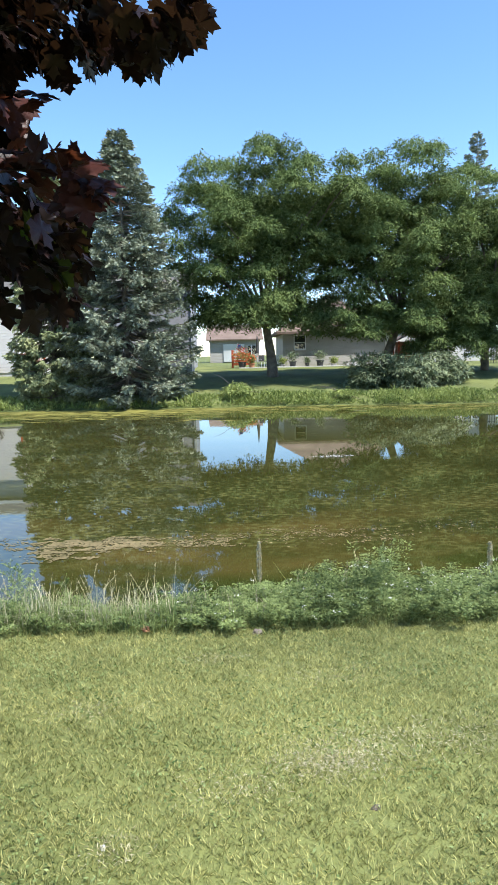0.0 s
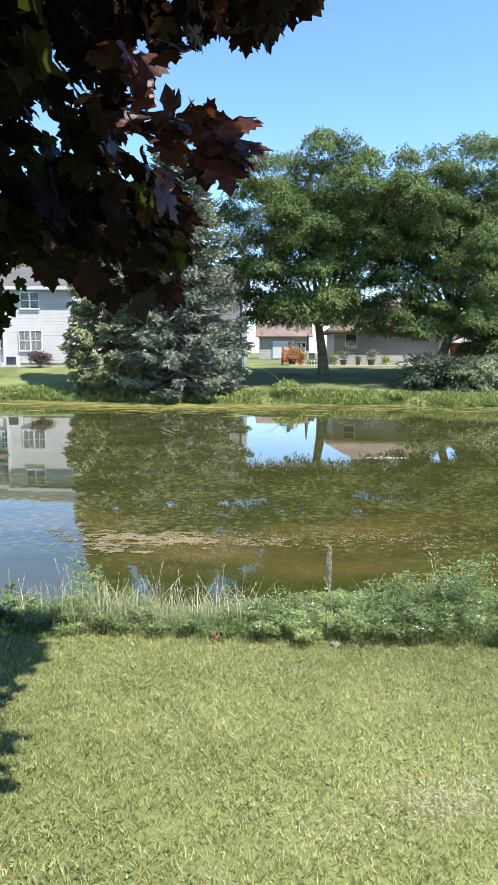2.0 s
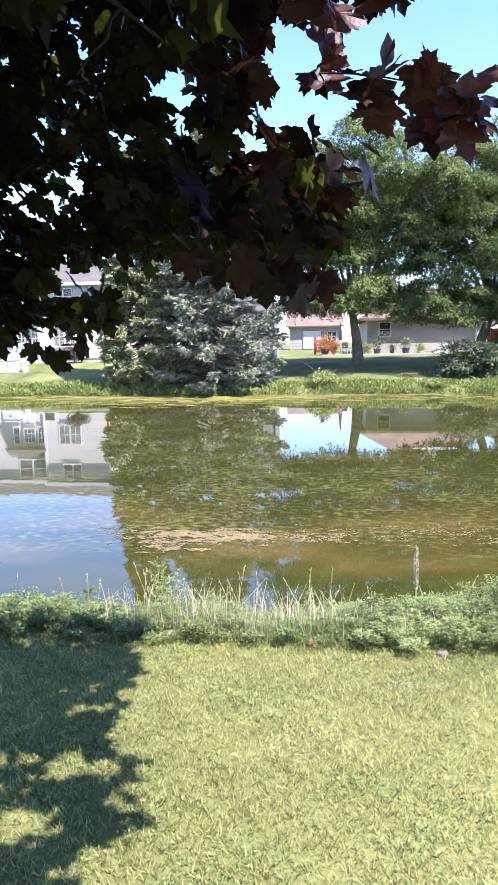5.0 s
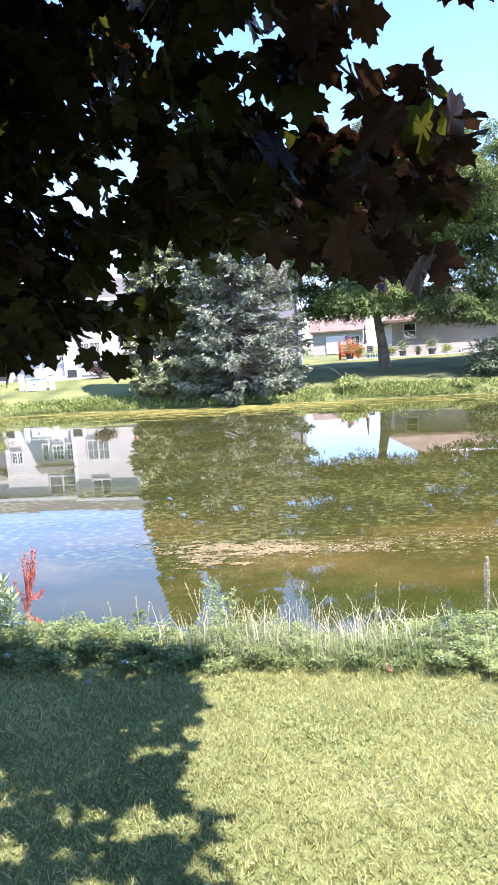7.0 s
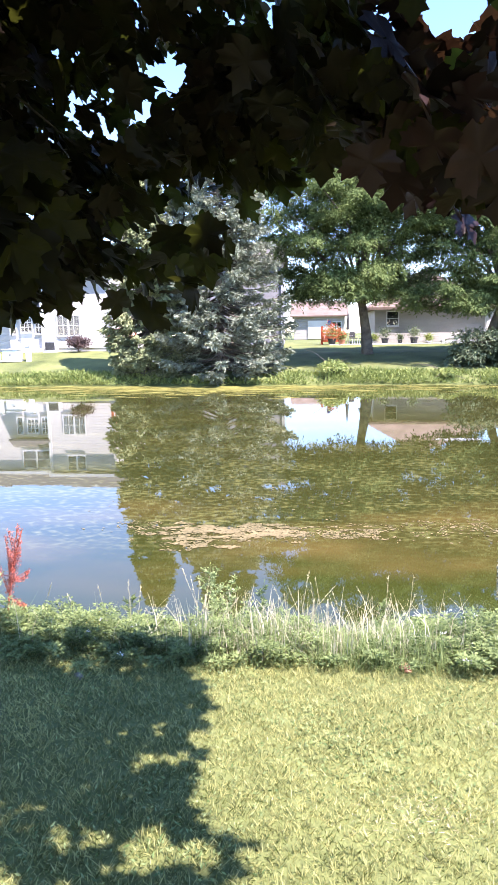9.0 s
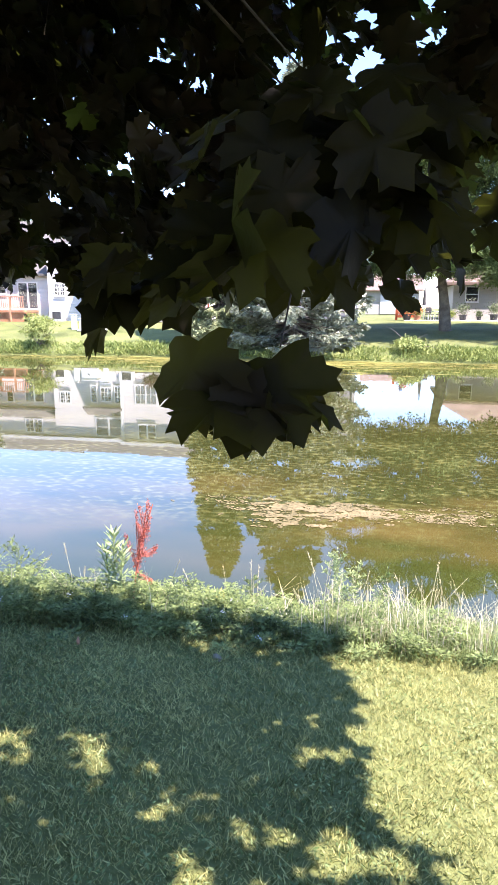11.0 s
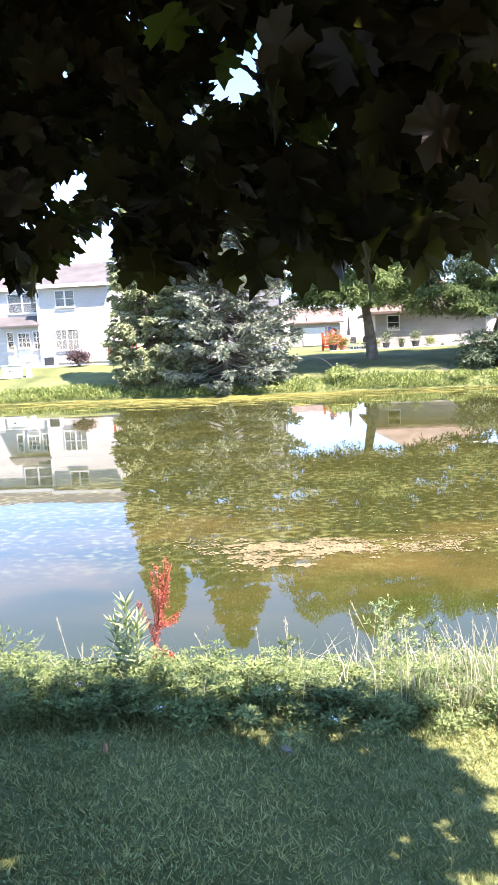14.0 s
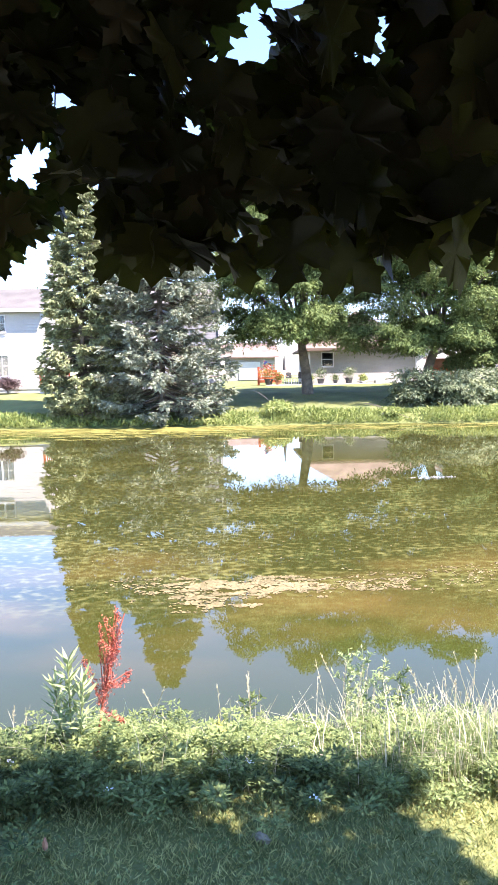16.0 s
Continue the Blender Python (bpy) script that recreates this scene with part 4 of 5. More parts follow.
    s = np.linspace(0, 1, 7)[:, None]
    tubes("sprig_twig", [(tip_a + (tip_b - tip_a) * s + np.sin(s * np.pi) * [0, 0, 0.02] - foot, np.linspace(0.0025, 0.001, 7))], M_TWIG, tree, 5)
    # limbs and twigs
    tips = [(-0.85, 3.0, 3.45), (-0.7, 3.35, 4.25), (-2.0, 3.3, 3.3), (-2.6, 4.4, 3.4), (-3.6, 4.2, 3.4), (-5.0, 4.4, 3.5), (-7.5, 4.0, 3.8), (-8.6, 1.0, 4.6), (-5.5, -4.5, 5.0), (-5.4, 0.2, 8.8), (-2.0, 2.6, 3.25)]
    for tx, ty, tz in tips:
        s = np.linspace(0, 1, 9)[:, None]
        end = np.array([tx, ty, tz])
        pts = crotch + (end - crotch) * s + np.array([0, 0, 1.0]) * 0.6 * np.sin(s * np.pi) + 0.07 * np.sin(s * (7.0, 9.0, 8.0) + rng.random(3) * 6) * np.sin(s * np.pi) + rng.normal(size=(9, 3)) * 0.03 * np.sin(s * np.pi)
        limb = tubes("limb", [(pts - foot, np.linspace(0.06, 0.004, 9) ** 1.25 * 1.6)], M_TWIG, tree, 6)
        twigs = []
        for _ in range(14):
            k = rng.integers(4, 8)
            w = rng.normal(size=3) * [0.25, 0.22, 0.12] + [-0.05, 0.08, -0.1]
            tw = pts[k] + w * np.linspace(0, 1, 5)[:, None] + rng.normal(size=(5, 3)) * 0.015
            twigs.append((tw - foot, np.linspace(0.006, 0.002, 5)))
        tagged(tubes("twigs", twigs, M_TWIG, limb, 5), kind="stuff")
    a, s = np.array([-2.0, 2.6, 3.25]), np.linspace(0, 1, 9)[:, None]
    line = a + (np.array([-1.93, 1.99, 2.8]) - a) * s + np.sin(s * np.pi) * [0.03, 0.05, 0.06]
    tubes("hanging_twig", [(line - foot, np.linspace(0.002, 0.0009, 9))], M_TWIG, tree, 5)
    return tree


build_maple()


# ---- lawn blades ----
def build_lawn_blades():
    rng = np.random.default_rng(9)
    n = 640000
    x = rng.uniform(-6.2, 3.4, n)
    y = 0.9 + 3.9 * rng.random(n)
    keep = np.abs(x + 1.15) < 1.0 + y * 0.47
    tuft = wavy(x, y, 46.0, 0.3) + 0.8 * wavy(x, y, 101.0, 1.1) + 0.6 * wavy(x, y, 15.0, 2.2)
    keep &= tuft > -0.6
    x, y, tuft = x[keep], y[keep], tuft[keep]
    n = len(x)
    at = np.stack([x, y, ground_z(x, y) - 0.005], 1)
    a = rng.random(n) * 2 * np.pi
    way = np.stack([np.cos(a), np.sin(a), 0.35 + 1.5 * rng.random(n)], 1)
    ln = (0.022 + 0.03 * rng.random(n) ** 1.5) * (1 + 0.08 * wavy(x, y, 2.0)) * (0.85 + 0.35 * np.clip(tuft, -1, 1.2))
    v = leaf_cards(at, way, ln, 0.0021 + 0.0022 * rng.random(n))
    return tagged(polys("lawn_grass", v, M_BLADE), "short mown grass blades", "grass", kind="stuff")


build_lawn_blades()


# ---- near bank plants ----
def blades(rng, x, y, height, width, mat, name, label, lean=0.35, parent=None):
    """Bent grass blades in two joined pieces each."""
    n = len(x)
    at = np.stack([x, y, ground_z(x, y) - 0.02], 1)
    a = rng.random(n) * 2 * np.pi
    flat = np.stack([np.cos(a), np.sin(a), np.zeros(n)], 1)
    side = np.stack([-np.sin(a), np.cos(a), np.zeros(n)], 1) * (np.broadcast_to(width, n) / 2)[:, None]
    h = np.broadcast_to(height, n)[:, None]
    k = lean * rng.random((n, 1))
    p1 = at + flat * h * k * 0.3 + [0, 0, 1] * h * 0.55
    p2 = at + flat * h * k * 1.1 + [0, 0, 1] * h * (1 - 0.35 * k)
    lower = np.stack([at - side, at + side, p1 + side * 0.8, p1 - side * 0.8], 1)
    upper = np.stack([p1 - side * 0.8, p1 + side * 0.8, p2 + side * 0.06, p2 - side * 0.06], 1)
    v = np.concatenate([lower, upper], 1).reshape(n, 8, 3)
    verts = v.reshape(-1, 3)
    b = (np.arange(n) * 8)[:, None, None]
    f = np.array([(0, 1, 2), (0, 2, 3), (3, 2, 6), (3, 6, 7)])[None] + b
    ob = indexed(name, verts, f.reshape(-1, 3), mat, parent)
    return tagged(ob, label, "grass", kind="stuff")


def bank_height(x):
    """How tall the bank's growth is, along the shore."""
    return 0.31 + 0.14 * np.clip((x + 0.55) / 0.8, 0, 1) - 0.1 * np.exp(-((x + 1.3) / 0.5) ** 2) + 0.04 * np.sin(x * 3.1) + 0.03 * np.sin(x * 7.3 + 1)


def build_bank():
    rng = np.random.default_rng(17)
    n = 13000
    x = np.concatenate([rng.uniform(-5.3, 2.4, n // 3), rng.normal(-1.35, 0.5, n - n // 3)])
    front = (x > -2.1) & (x < -0.7)
    y = np.where(front, 4.5, 5.25) + np.where(front, 1.75, 1.1) * rng.random(n) + 0.08 * np.sin(x * 2.5)
    h = (bank_height(x) + 0.04) * (0.32 + 0.68 * rng.random(n) ** 1.9)
    blades(rng, x, y, h, 0.0035 + 0.003 * rng.random(n), M_TALL, "bank_grass", "tall green grass growing along the pond bank", 1.3)
    n = 4000
    x = np.concatenate([rng.normal(-1.45, 0.5, n * 2 // 3), rng.uniform(-6, 0, n - n * 2 // 3)])
    y = rng.uniform(4.55, 6.2, n)
    blades(rng, x, y, 0.15 + 0.29 * rng.random(n) ** 2.6, 0.0036, M_STRAW, "dry_bank_grass", "dry straw-coloured grass among the bank plants", 0.8)
    n = 9500
    x, y = rng.uniform(-5.3, 2.4, n), 4.46 + 1.5 * rng.random(n) ** 1.2
    h = bank_height(x) * (0.3 + 0.75 * rng.random(n)) * (0.45 + 0.55 * np.clip((y - 4.45) / 0.6, 0, 1))
    blades(rng, x, y, h, 0.003 + 0.0025 * rng.random(n), M_TALL, "bank_undergrowth", "fine green grass growing among the bank weeds", 1.6)
    # leafy weeds: shoots that rise from mounds, leaves set round each shoot
    mounds, heads = [], []
    for _ in range(2500):
        x = rng.uniform(-5.2, 2.4)
        if -1.9 < x < -0.75 and rng.random() < 0.72:
            continue
        y = 4.5 + 1.65 * rng.random()
        swell = 0.82 + 0.14 * math.sin(x * 5.1 + 2.0 * y) + 0.1 * math.sin(x * 11.3 - 4.0 * y)
        top = bank_height(x) * swell * rng.uniform(0.6, 1.15) * (0.4 + 0.6 * min(1, (y - 4.45) / 0.6))
        m = int(110 + 75 * rng.random())
        broad = rng.uniform(0.7, 1.3)
        lean = rng.normal(size=2) * 0.12 + [0, -0.05]
        s = 1 - 0.85 * rng.random(m) ** 1.6
        a = np.arange(m) * 2.4 + rng.random() * 6
        out = np.stack([np.cos(a), np.sin(a), 0 * a], 1)
        r = (0.015 + 0.075 * rng.random(m)) * (1.15 - 0.7 * s)
        at = np.array([x, y, 0]) + out * r[:, None]
        at[:, :2] += lean * s[:, None]
        at[:, 2] = ground_z(at[:, 0], at[:, 1]) + top * s
        way = out + rng.normal(size=(m, 3)) * 0.3 + [0, 0, 0.25]
        nrm = np.array([0, 0, 1.0]) + out * 0.3 + rng.normal(size=(m, 3)) * 0.35
        mounds.append(leaf_cards(at, way, (0.018 + 0.022 * rng.random(m)) * (1.2 - 0.4 * s), (0.0055 + 0.006 * rng.random(m)) * broad, nrm))
        if rng.random() < (0.2 if x > -0.6 else 0.035):
            c = np.array([x + lean[0], y + lean[1], float(ground_z(x, y)) + top + 0.02])
            q = 9
            heads.append(leaf_cards(c + rng.normal(size=(q, 3)) * [0.012, 0.012, 0.004], rng.normal(size=(q, 3)) * [1, 1, 0.3], 0.009, 0.007))
    tagged(polys("bank_weeds", np.concatenate(mounds), M_WEED), "dense leafy green weeds on the pond bank", "weeds", kind="stuff")
    tagged(polys("white_flowers", np.concatenate(heads), M_PETAL), "tiny white flower heads among the bank weeds", "flowers", kind="stuff")


build_bank()


# ---- far bank growth ----
def build_far_bank():
    rng = np.random.default_rng(29)
    n = 52000
    x = rng.uniform(-42, 30, n)
    d = rng.random(n) ** 1.4 * 1.9
    lush = 0.5 + 0.5 * wavy(x, 0 * x, 0.7) + 0.45 * wavy(x, d, 3.1, 2.0)
    keep = rng.random(n) < np.clip(lush + 0.25, 0.08, 1)
    keep &= ~((x > -9.9) & (x < -3.6) & (d > 0.25))
    x, d, lush = x[keep], d[keep], np.clip(lush[keep], 0.2, 1.2)
    n = len(x)
    y = far_edge(x) + 0.03 + d
    h = (0.12 + 0.5 * rng.random(n)) * lush * (1.15 - d / 2.3)
    at = np.stack([x, y, ground_z(x, y) + h * rng.random(n)], 1)
    way = rng.normal(size=(n, 3)) * [0.6, 0.6, 0.4] + [0, -0.15, 0.8]
    v = leaf_cards(at, way, 0.12 + 0.2 * rng.random(n), 0.035 + 0.045 * rng.random(n))
    return tagged(polys("far_bank_weeds", v, M_WEED_FAR), "yellow-green weeds along the far shore", "weeds", kind="stuff")


build_far_bank()


# ---- algae ----
def build_algae():
    rng = np.random.default_rng(31)
    v = []

    def blob(x, y, rx, ry, z):
        k = 8
        a = np.arange(k) * 2 * np.pi / k
        r = 0.65 + 0.5 * rng.random(k)
        v.append(np.stack([x + rx * r * np.cos(a), y + ry * r * np.sin(a), np.full(k, z)], 1))

    for cx, cy, sx, sy, n in ((-3.1, 10.1, 0.5, 0.42, 14000), (-2.1, 10.3, 0.55, 0.3, 10000), (-1.55, 10.4, 0.2, 0.08, 500), (-4.0, 10.5, 0.5, 0.2, 500), (-1.0, 10.3, 0.6, 0.25, 3200), (0.7, 10.5, 1.3, 0.4, 2600), (2.8, 10.8, 1.2, 0.4, 700), (-2.5, 12.2, 2.4, 0.7, 260)):
        for _ in range(n):
            x, y = cx + rng.uniform(-1.6, 1.6) * sx, cy + rng.uniform(-1.6, 1.6) * sy
            edge = ((x - cx) / sx) ** 2 + ((y - cy) / sy) ** 2
            field = 0.8 * noise.noise(Vector((x * 1.9, y * 4.2, 1.7))) + 0.8 * noise.noise(Vector((x * 5.0, y * 9.5, 5.1))) + 0.5 * noise.noise(Vector((x * 17.0, y * 24.0, 9.3)))
            if field - 0.3 * edge + 0.12 < 0.14 * rng.normal():
                continue
            blob(x, y, 0.008 + 0.02 * rng.random() ** 2, 0.008 + 0.018 * rng.random() ** 2, 0.004 + 0.004 * rng.random())
    tagged(polys("algae_mats", np.array(v), M_ALGAE), "tan floating algae mats on the pond", "algae", kind="stuff")
    v.clear()
    for k in range(2600):
        x = rng.uniform(-40, 30) if k % 2 else rng.normal(-7.0, 4.5)
        y = far_edge(x) - 0.1 - abs(rng.normal()) * (1.9 if k % 2 else 2.6)
        blob(x, y, 0.2 + 0.9 * rng.random() ** 2, 0.02 + 0.1 * rng.random() ** 2, 0.004 + 0.003 * rng.random())
    tagged(polys("shore_scum", np.array(v), M_SCUM), "yellow-green scum floating along the far shore", "algae", kind="stuff")


build_algae()


# ---- single plants on the near bank ----
def stem(points, r0, r1, mat, parent, name="stem"):
    points = np.asarray(points, float)
    return tubes(name, [(points, np.linspace(r0, r1, len(points)))], mat, parent, 6)


def build_dock():
    rng = np.random.default_rng(51)
    x, y = -3.27, 4.95
    z = float(ground_z(x, y))
    d = empty("dock_plant", x, y, z)
    tagged(d, "tall curly dock gone to rust-red seed on the bank", "plant")
    top = np.array([0.15, 0.0, 1.677 - z])
    s8 = np.linspace(0, 1, 8)[:, None]
    line = top * s8 + (s8 ** 2 - s8) * [0.12, 0.0, 0.0]
    stem(line, 0.008, 0.003, M_DOCK, d)
    arms = [(0.45, (-0.09, 0.03, 0.2)), (0.5, (0.03, -0.04, 0.26)), (0.56, (0.1, 0.02, 0.06)), (0.62, (-0.03, 0.0, 0.24)), (0.68, (0.03, 0.03, 0.26)), (0.42, (0.08, 0.03, -0.08)), (0.75, (-0.03, 0.0, 0.17)), (0.5, (-0.02, 0.04, 0.24))]
    seeds = []
    for f, way in [(0.55, tuple(top * 0.45))] + arms:
        base = top * f + (f * f - f) * np.array([0.12, 0.0, 0.0])
        end = base + np.array(way)
        stem(np.linspace(base, end, 4), 0.003, 0.0015, M_DOCK, d, "branch")
        m = 260
        s = rng.random(m)[:, None]
        at = base + (end - base) * s + np.sin(s * 3.0) * [0.02, 0, -0.015] + rng.normal(size=(m, 3)) * 0.011 * (1.15 - 0.6 * s)
        seeds.append(leaf_cards(at, rng.normal(size=(m, 3)) + [0, 0, 0.3], 0.008 + 0.007 * rng.random(m), 0.006))
    tagged(polys("seed_mass", np.concatenate(seeds), M_DOCK, d), kind="stuff")
    return d


build_dock()


def build_willowherb():
    rng = np.random.default_rng(52)
    x, y = -3.37, 4.93
    z = float(ground_z(x, y))
    d = empty("willowherb", x, y, z)
    tagged(d, "leafy upright plant with narrow pale green leaves", "plant")
    for k, (dx, dy, tall) in enumerate(((0.0, 0, 1.48 - z), (-0.05, 0.03, 1.36 - z), (0.05, -0.03, 1.4 - z))):
        top = np.array([dx * 1.4, dy, tall])
        line = np.array([dx * 0.6, dy, 0]) + (top - [dx * 0.6, dy, 0]) * np.linspace(0, 1, 5)[:, None]
        st = stem(line, 0.005, 0.003, M_LANCE, d)
        m = 74
        s = np.linspace(0.12, 1.0, m)
        at = line[0] + (line[-1] - line[0]) * s[:, None]
        a = np.arange(m) * 2.4 + k
        way = np.stack([np.cos(a), np.sin(a), 0.35 + 0.9 * s ** 3 + 0.2 * rng.normal(size=m)], 1)
        tagged(polys("leaves", leaf_cards(at, way, 0.13 - 0.04 * s, 0.018, np.tile([0, 0, 1.0], (m, 1)) + rng.normal(size=(m, 3)) * 0.2), M_LANCE, st), kind="stuff")
    return d


build_willowherb()


def build_mullein(x, y, top):
    rng = np.random.default_rng(53)
    z = float(ground_z(x, y))
    d = empty("mullein", x, y, z)
    tagged(d, "dry pale mullein spike standing above the bank weeds", "plant")
    h = top - z
    line = np.array([[0, 0, 0], [0.01, 0, h * 0.5], [0.005, 0, h]])
    stem(line, 0.006, 0.005, M_STRAW, d)
    m = 700
    s = 0.58 + 0.42 * rng.random(m)
    a = rng.random(m) * 2 * np.pi
    r = 0.013 * np.minimum(1, (1.03 - s) * 9)
    at = np.stack([0.006 + r * np.cos(a), r * np.sin(a), s * h], 1)
    tagged(polys("spike", leaf_cards(at, np.stack([np.cos(a), np.sin(a), 0.8 + 0 * a], 1), 0.014, 0.01), M_STRAW, d), kind="stuff")
    return d


build_mullein(-0.093, 5.72, 1.32)
build_mullein(1.86, 5.6, 1.3)


def build_tall_weed(x, y, top, seed, mat, spread=0.2, label="tall branching weed with small pale leaves"):
    rng = np.random.default_rng(seed)
    z = float(ground_z(x, y))
    d = empty("tall_weed", x, y, z)
    tagged(d, label, "plant")
    h = top - z
    cards = []
    main = np.array([0, 0, 0]) + np.array([0.03, 0, h]) * np.linspace(0, 1, 7)[:, None] + rng.normal(size=(7, 3)) * [0.008, 0.008, 0]
    lines = [main]
    for k in range(9):
        f = 0.35 + 0.6 * k / 9
        a = rng.random() * 2 * np.pi
        b = main[0] + (main[-1] - main[0]) * f
        e = b + np.array([np.cos(a), np.sin(a) * 0.7, 0.9]) * spread * (1.15 - f) * (0.8 + 0.6 * rng.random())
        lines.append(np.linspace(b, e, 4))
    for k, line in enumerate(lines):
        stem(line, 0.0035 if k == 0 else 0.0016, 0.0012, M_LANCE, d, "stem" if k == 0 else "branch")
        m = 60 if k == 0 else 26
        s = 0.15 + 0.85 * rng.random(m)
        at = line[0] + (line[-1] - line[0]) * s[:, None]
        cards.append(leaf_cards(at, rng.normal(size=(m, 3)) * [0.8, 0.8, 0.3] + [0, 0, 0.6], 0.02 + 0.022 * rng.random(m), 0.005 + 0.004 * rng.random(m)))
    tagged(polys("leaves", np.concatenate(cards), mat, d), kind="stuff")
    return d


build_tall_weed(-2.05, 5.2, 1.38, 61, M_LANCE)
build_tall_weed(-1.93, 5.3, 1.27, 62, M_LANCE, 0.14)
build_tall_weed(-2.08, 5.45, 1.27, 68, M_LANCE, 0.14)
build_tall_weed(-4.35, 5.0, 1.5, 63, M_WEED, 0.3)
build_tall_weed(-4.15, 5.1, 1.3, 64, M_WEED, 0.22)
build_tall_weed(-2.6, 5.3, 1.12, 65, M_TALL, 0.14)
build_tall_weed(-0.95, 5.3, 1.12, 66, M_TALL, 0.12)
build_tall_weed(-1.75, 5.6, 1.12, 69, M_TALL, 0.12)
build_tall_weed(0.9, 5.5, 1.36, 67, M_LANCE, 0.12)
build_tall_weed(-2.74, 5.0, 1.1, 70, M_YELLOW, 0.1, "goldenrod with small yellow flower plumes")


def build_seed_stalks():
    """Thin stems of grass gone to seed, above the rest."""
    rng = np.random.default_rng(71)
    group = []
    cards = []
    n = 95
    for k in range(n):
        x = rng.normal(-1.5, 0.75) if k < 60 else rng.uniform(-5, 2)
        y = rng.uniform(5.0, 6.1)
        z = float(ground_z(x, y)) - 0.02
        h = rng.uniform(0.3, 0.58)
        lean = rng.normal(size=2) * 0.11
        line = np.array([[x, y, z], [x + lean[0] * 0.4, y + lean[1] * 0.4, z + h * 0.6], [x + lean[0], y + lean[1], z + h]])
        group.append((line, [0.0022, 0.0016, 0.001]))
        m = 22
        s = 0.8 + 0.2 * rng.random(m)
        at = line[1] + (line[2] - line[1]) * ((s - 0.6) / 0.4)[:, None]
        cards.append(leaf_cards(at, rng.normal(size=(m, 3)) * 0.4 + [lean[0] * 3, lean[1] * 3, 1], 0.018, 0.004))
    tagged(tubes("seed_stalks", group, M_STRAW, None, 4), "thin straw-coloured grass stalks gone to seed", "grass", kind="stuff")
    tagged(polys("seed_heads", np.concatenate(cards), M_STRAW), "pale seed heads of bank grass", "grass", kind="stuff")


build_seed_stalks()


# ---- bits on the lawn ----
M_STONE_PALE = material("weathered_white", (0.3, 0.3, 0.28), (0.5, 0.5, 0.47), 0.85, 14, 80)

def lump(name, x, y, size, mat, label, category, seed, flat=0.5, lift=0.3):
    """A small uneven thing lying in the grass."""
    rng = np.random.default_rng(seed)
    bm = bmesh.new()
    bmesh.ops.create_icosphere(bm, subdivisions=3, radius=1)
    for v in bm.verts:
        n = v.co.normalized()
        k = 1 + 0.35 * noise.noise(n * 1.7 + Vector((seed, 0, 0))) + 0.18 * noise.noise(n * 5 + Vector((0, seed, 0)))
        v.co = Vector((n.x * size[0] * k, n.y * size[1] * k, n.z * size[2] * k * (1 if n.z > 0 else flat)))
    ob = part(name, bm, mat)
    ob.location = (x, y, float(ground_z(x, y)) + size[2] * lift)
    ob.rotation_euler = (0, 0, rng.random() * 6)
    return tagged(ob, label, category)


lump("litter", -0.79, 4.56, (0.03, 0.016, 0.035), M_STONE_PALE, "crumpled scrap of white paper in the grass edge", "litter", 3, lift=0.7)
lump("stone", -2.56, 4.27, (0.035, 0.018, 0.015), M_STONE, "grey stone half sunk at the lawn's edge", "stone", 4, lift=0.5)
lump("stone", -0.72, 2.22, (0.012, 0.01, 0.008), M_STONE_PALE, "small white pebble lying in the lawn", "stone", 5)
lump("clod", -0.15, 4.38, (0.035, 0.03, 0.025), M_BARK, "dark clod of soil at the lawn's edge", "soil", 6)
lump("clod", 0.2, 2.4, (0.018, 0.012, 0.01), M_BARK, "dark bit of bark lying in the lawn", "soil", 7)
lump("clod", -0.9, 4.5, (0.035, 0.03, 0.03), M_DECK, "reddish dry leaf litter at the lawn's edge", "litter", 8)
lump("fallen_leaf", -3.29, 4.24, (0.014, 0.008, 0.03), M_DECK, "brown curled leaf standing in the grass", "leaf", 9, lift=0.8)


def build_dry_patches():
    rng = np.random.default_rng(81)
    cards = []
    for x, y, rx, ry, n in ((0.09, 2.7, 0.12, 0.07, 1100), (0.3, 2.85, 0.22, 0.1, 900), (-0.45, 3.92, 0.1, 0.05, 260), (-0.3, 2.55, 0.12, 0.08, 300), (0.75, 2.9, 0.16, 0.1, 420), (-0.68, 2.2, 0.06, 0.05, 160), (-1.0, 3.3, 0.12, 0.08, 240), (0.2, 3.6, 0.2, 0.1, 260)):
        px, py = x + rng.normal(size=n) * rx, y + rng.normal(size=n) * ry
        at = np.stack([px, py, ground_z(px, py) + 0.012], 1)
        way = rng.normal(size=(n, 3)) * [1, 1, 0.25] + [0, 0, 0.25]
        cards.append(leaf_cards(at, way, 0.014 + 0.016 * rng.random(n), 0.0024))
    tagged(polys("dry_clippings", np.concatenate(cards), M_STRAW), "pale dry grass clippings in patches on the lawn", "grass", kind="stuff")
    # broad-leaved weeds low in the turf
    n = 52000
    x, y = rng.uniform(-5, 2, n), rng.uniform(1.5, 4.6, n)
    keep = wavy(x, y, 3.0, 5.0) + 0.5 * rng.normal(size=n) > 0.35 - 0.35 * np.clip((-1.6 - x) / 1.5, 0, 1)
    x, y = x[keep], y[keep]
    at = np.stack([x, y, ground_z(x, y) + 0.015], 1)
    way = rng.normal(size=(len(x), 3)) * [1, 1, 0.2] + [0, 0, 0.4]
    tagged(polys("turf_weeds", leaf_cards(at, way, 0.012 + 0.014 * rng.random(len(x)), 0.005 + 0.004 * rng.random(len(x))), M_TURF), "broad little weed leaves in the turf", "weeds", kind="stuff")


build_dry_patches()


# ---- things on the far bank ----
def ground_at(x, y):
    return float(ground_z(x, y))


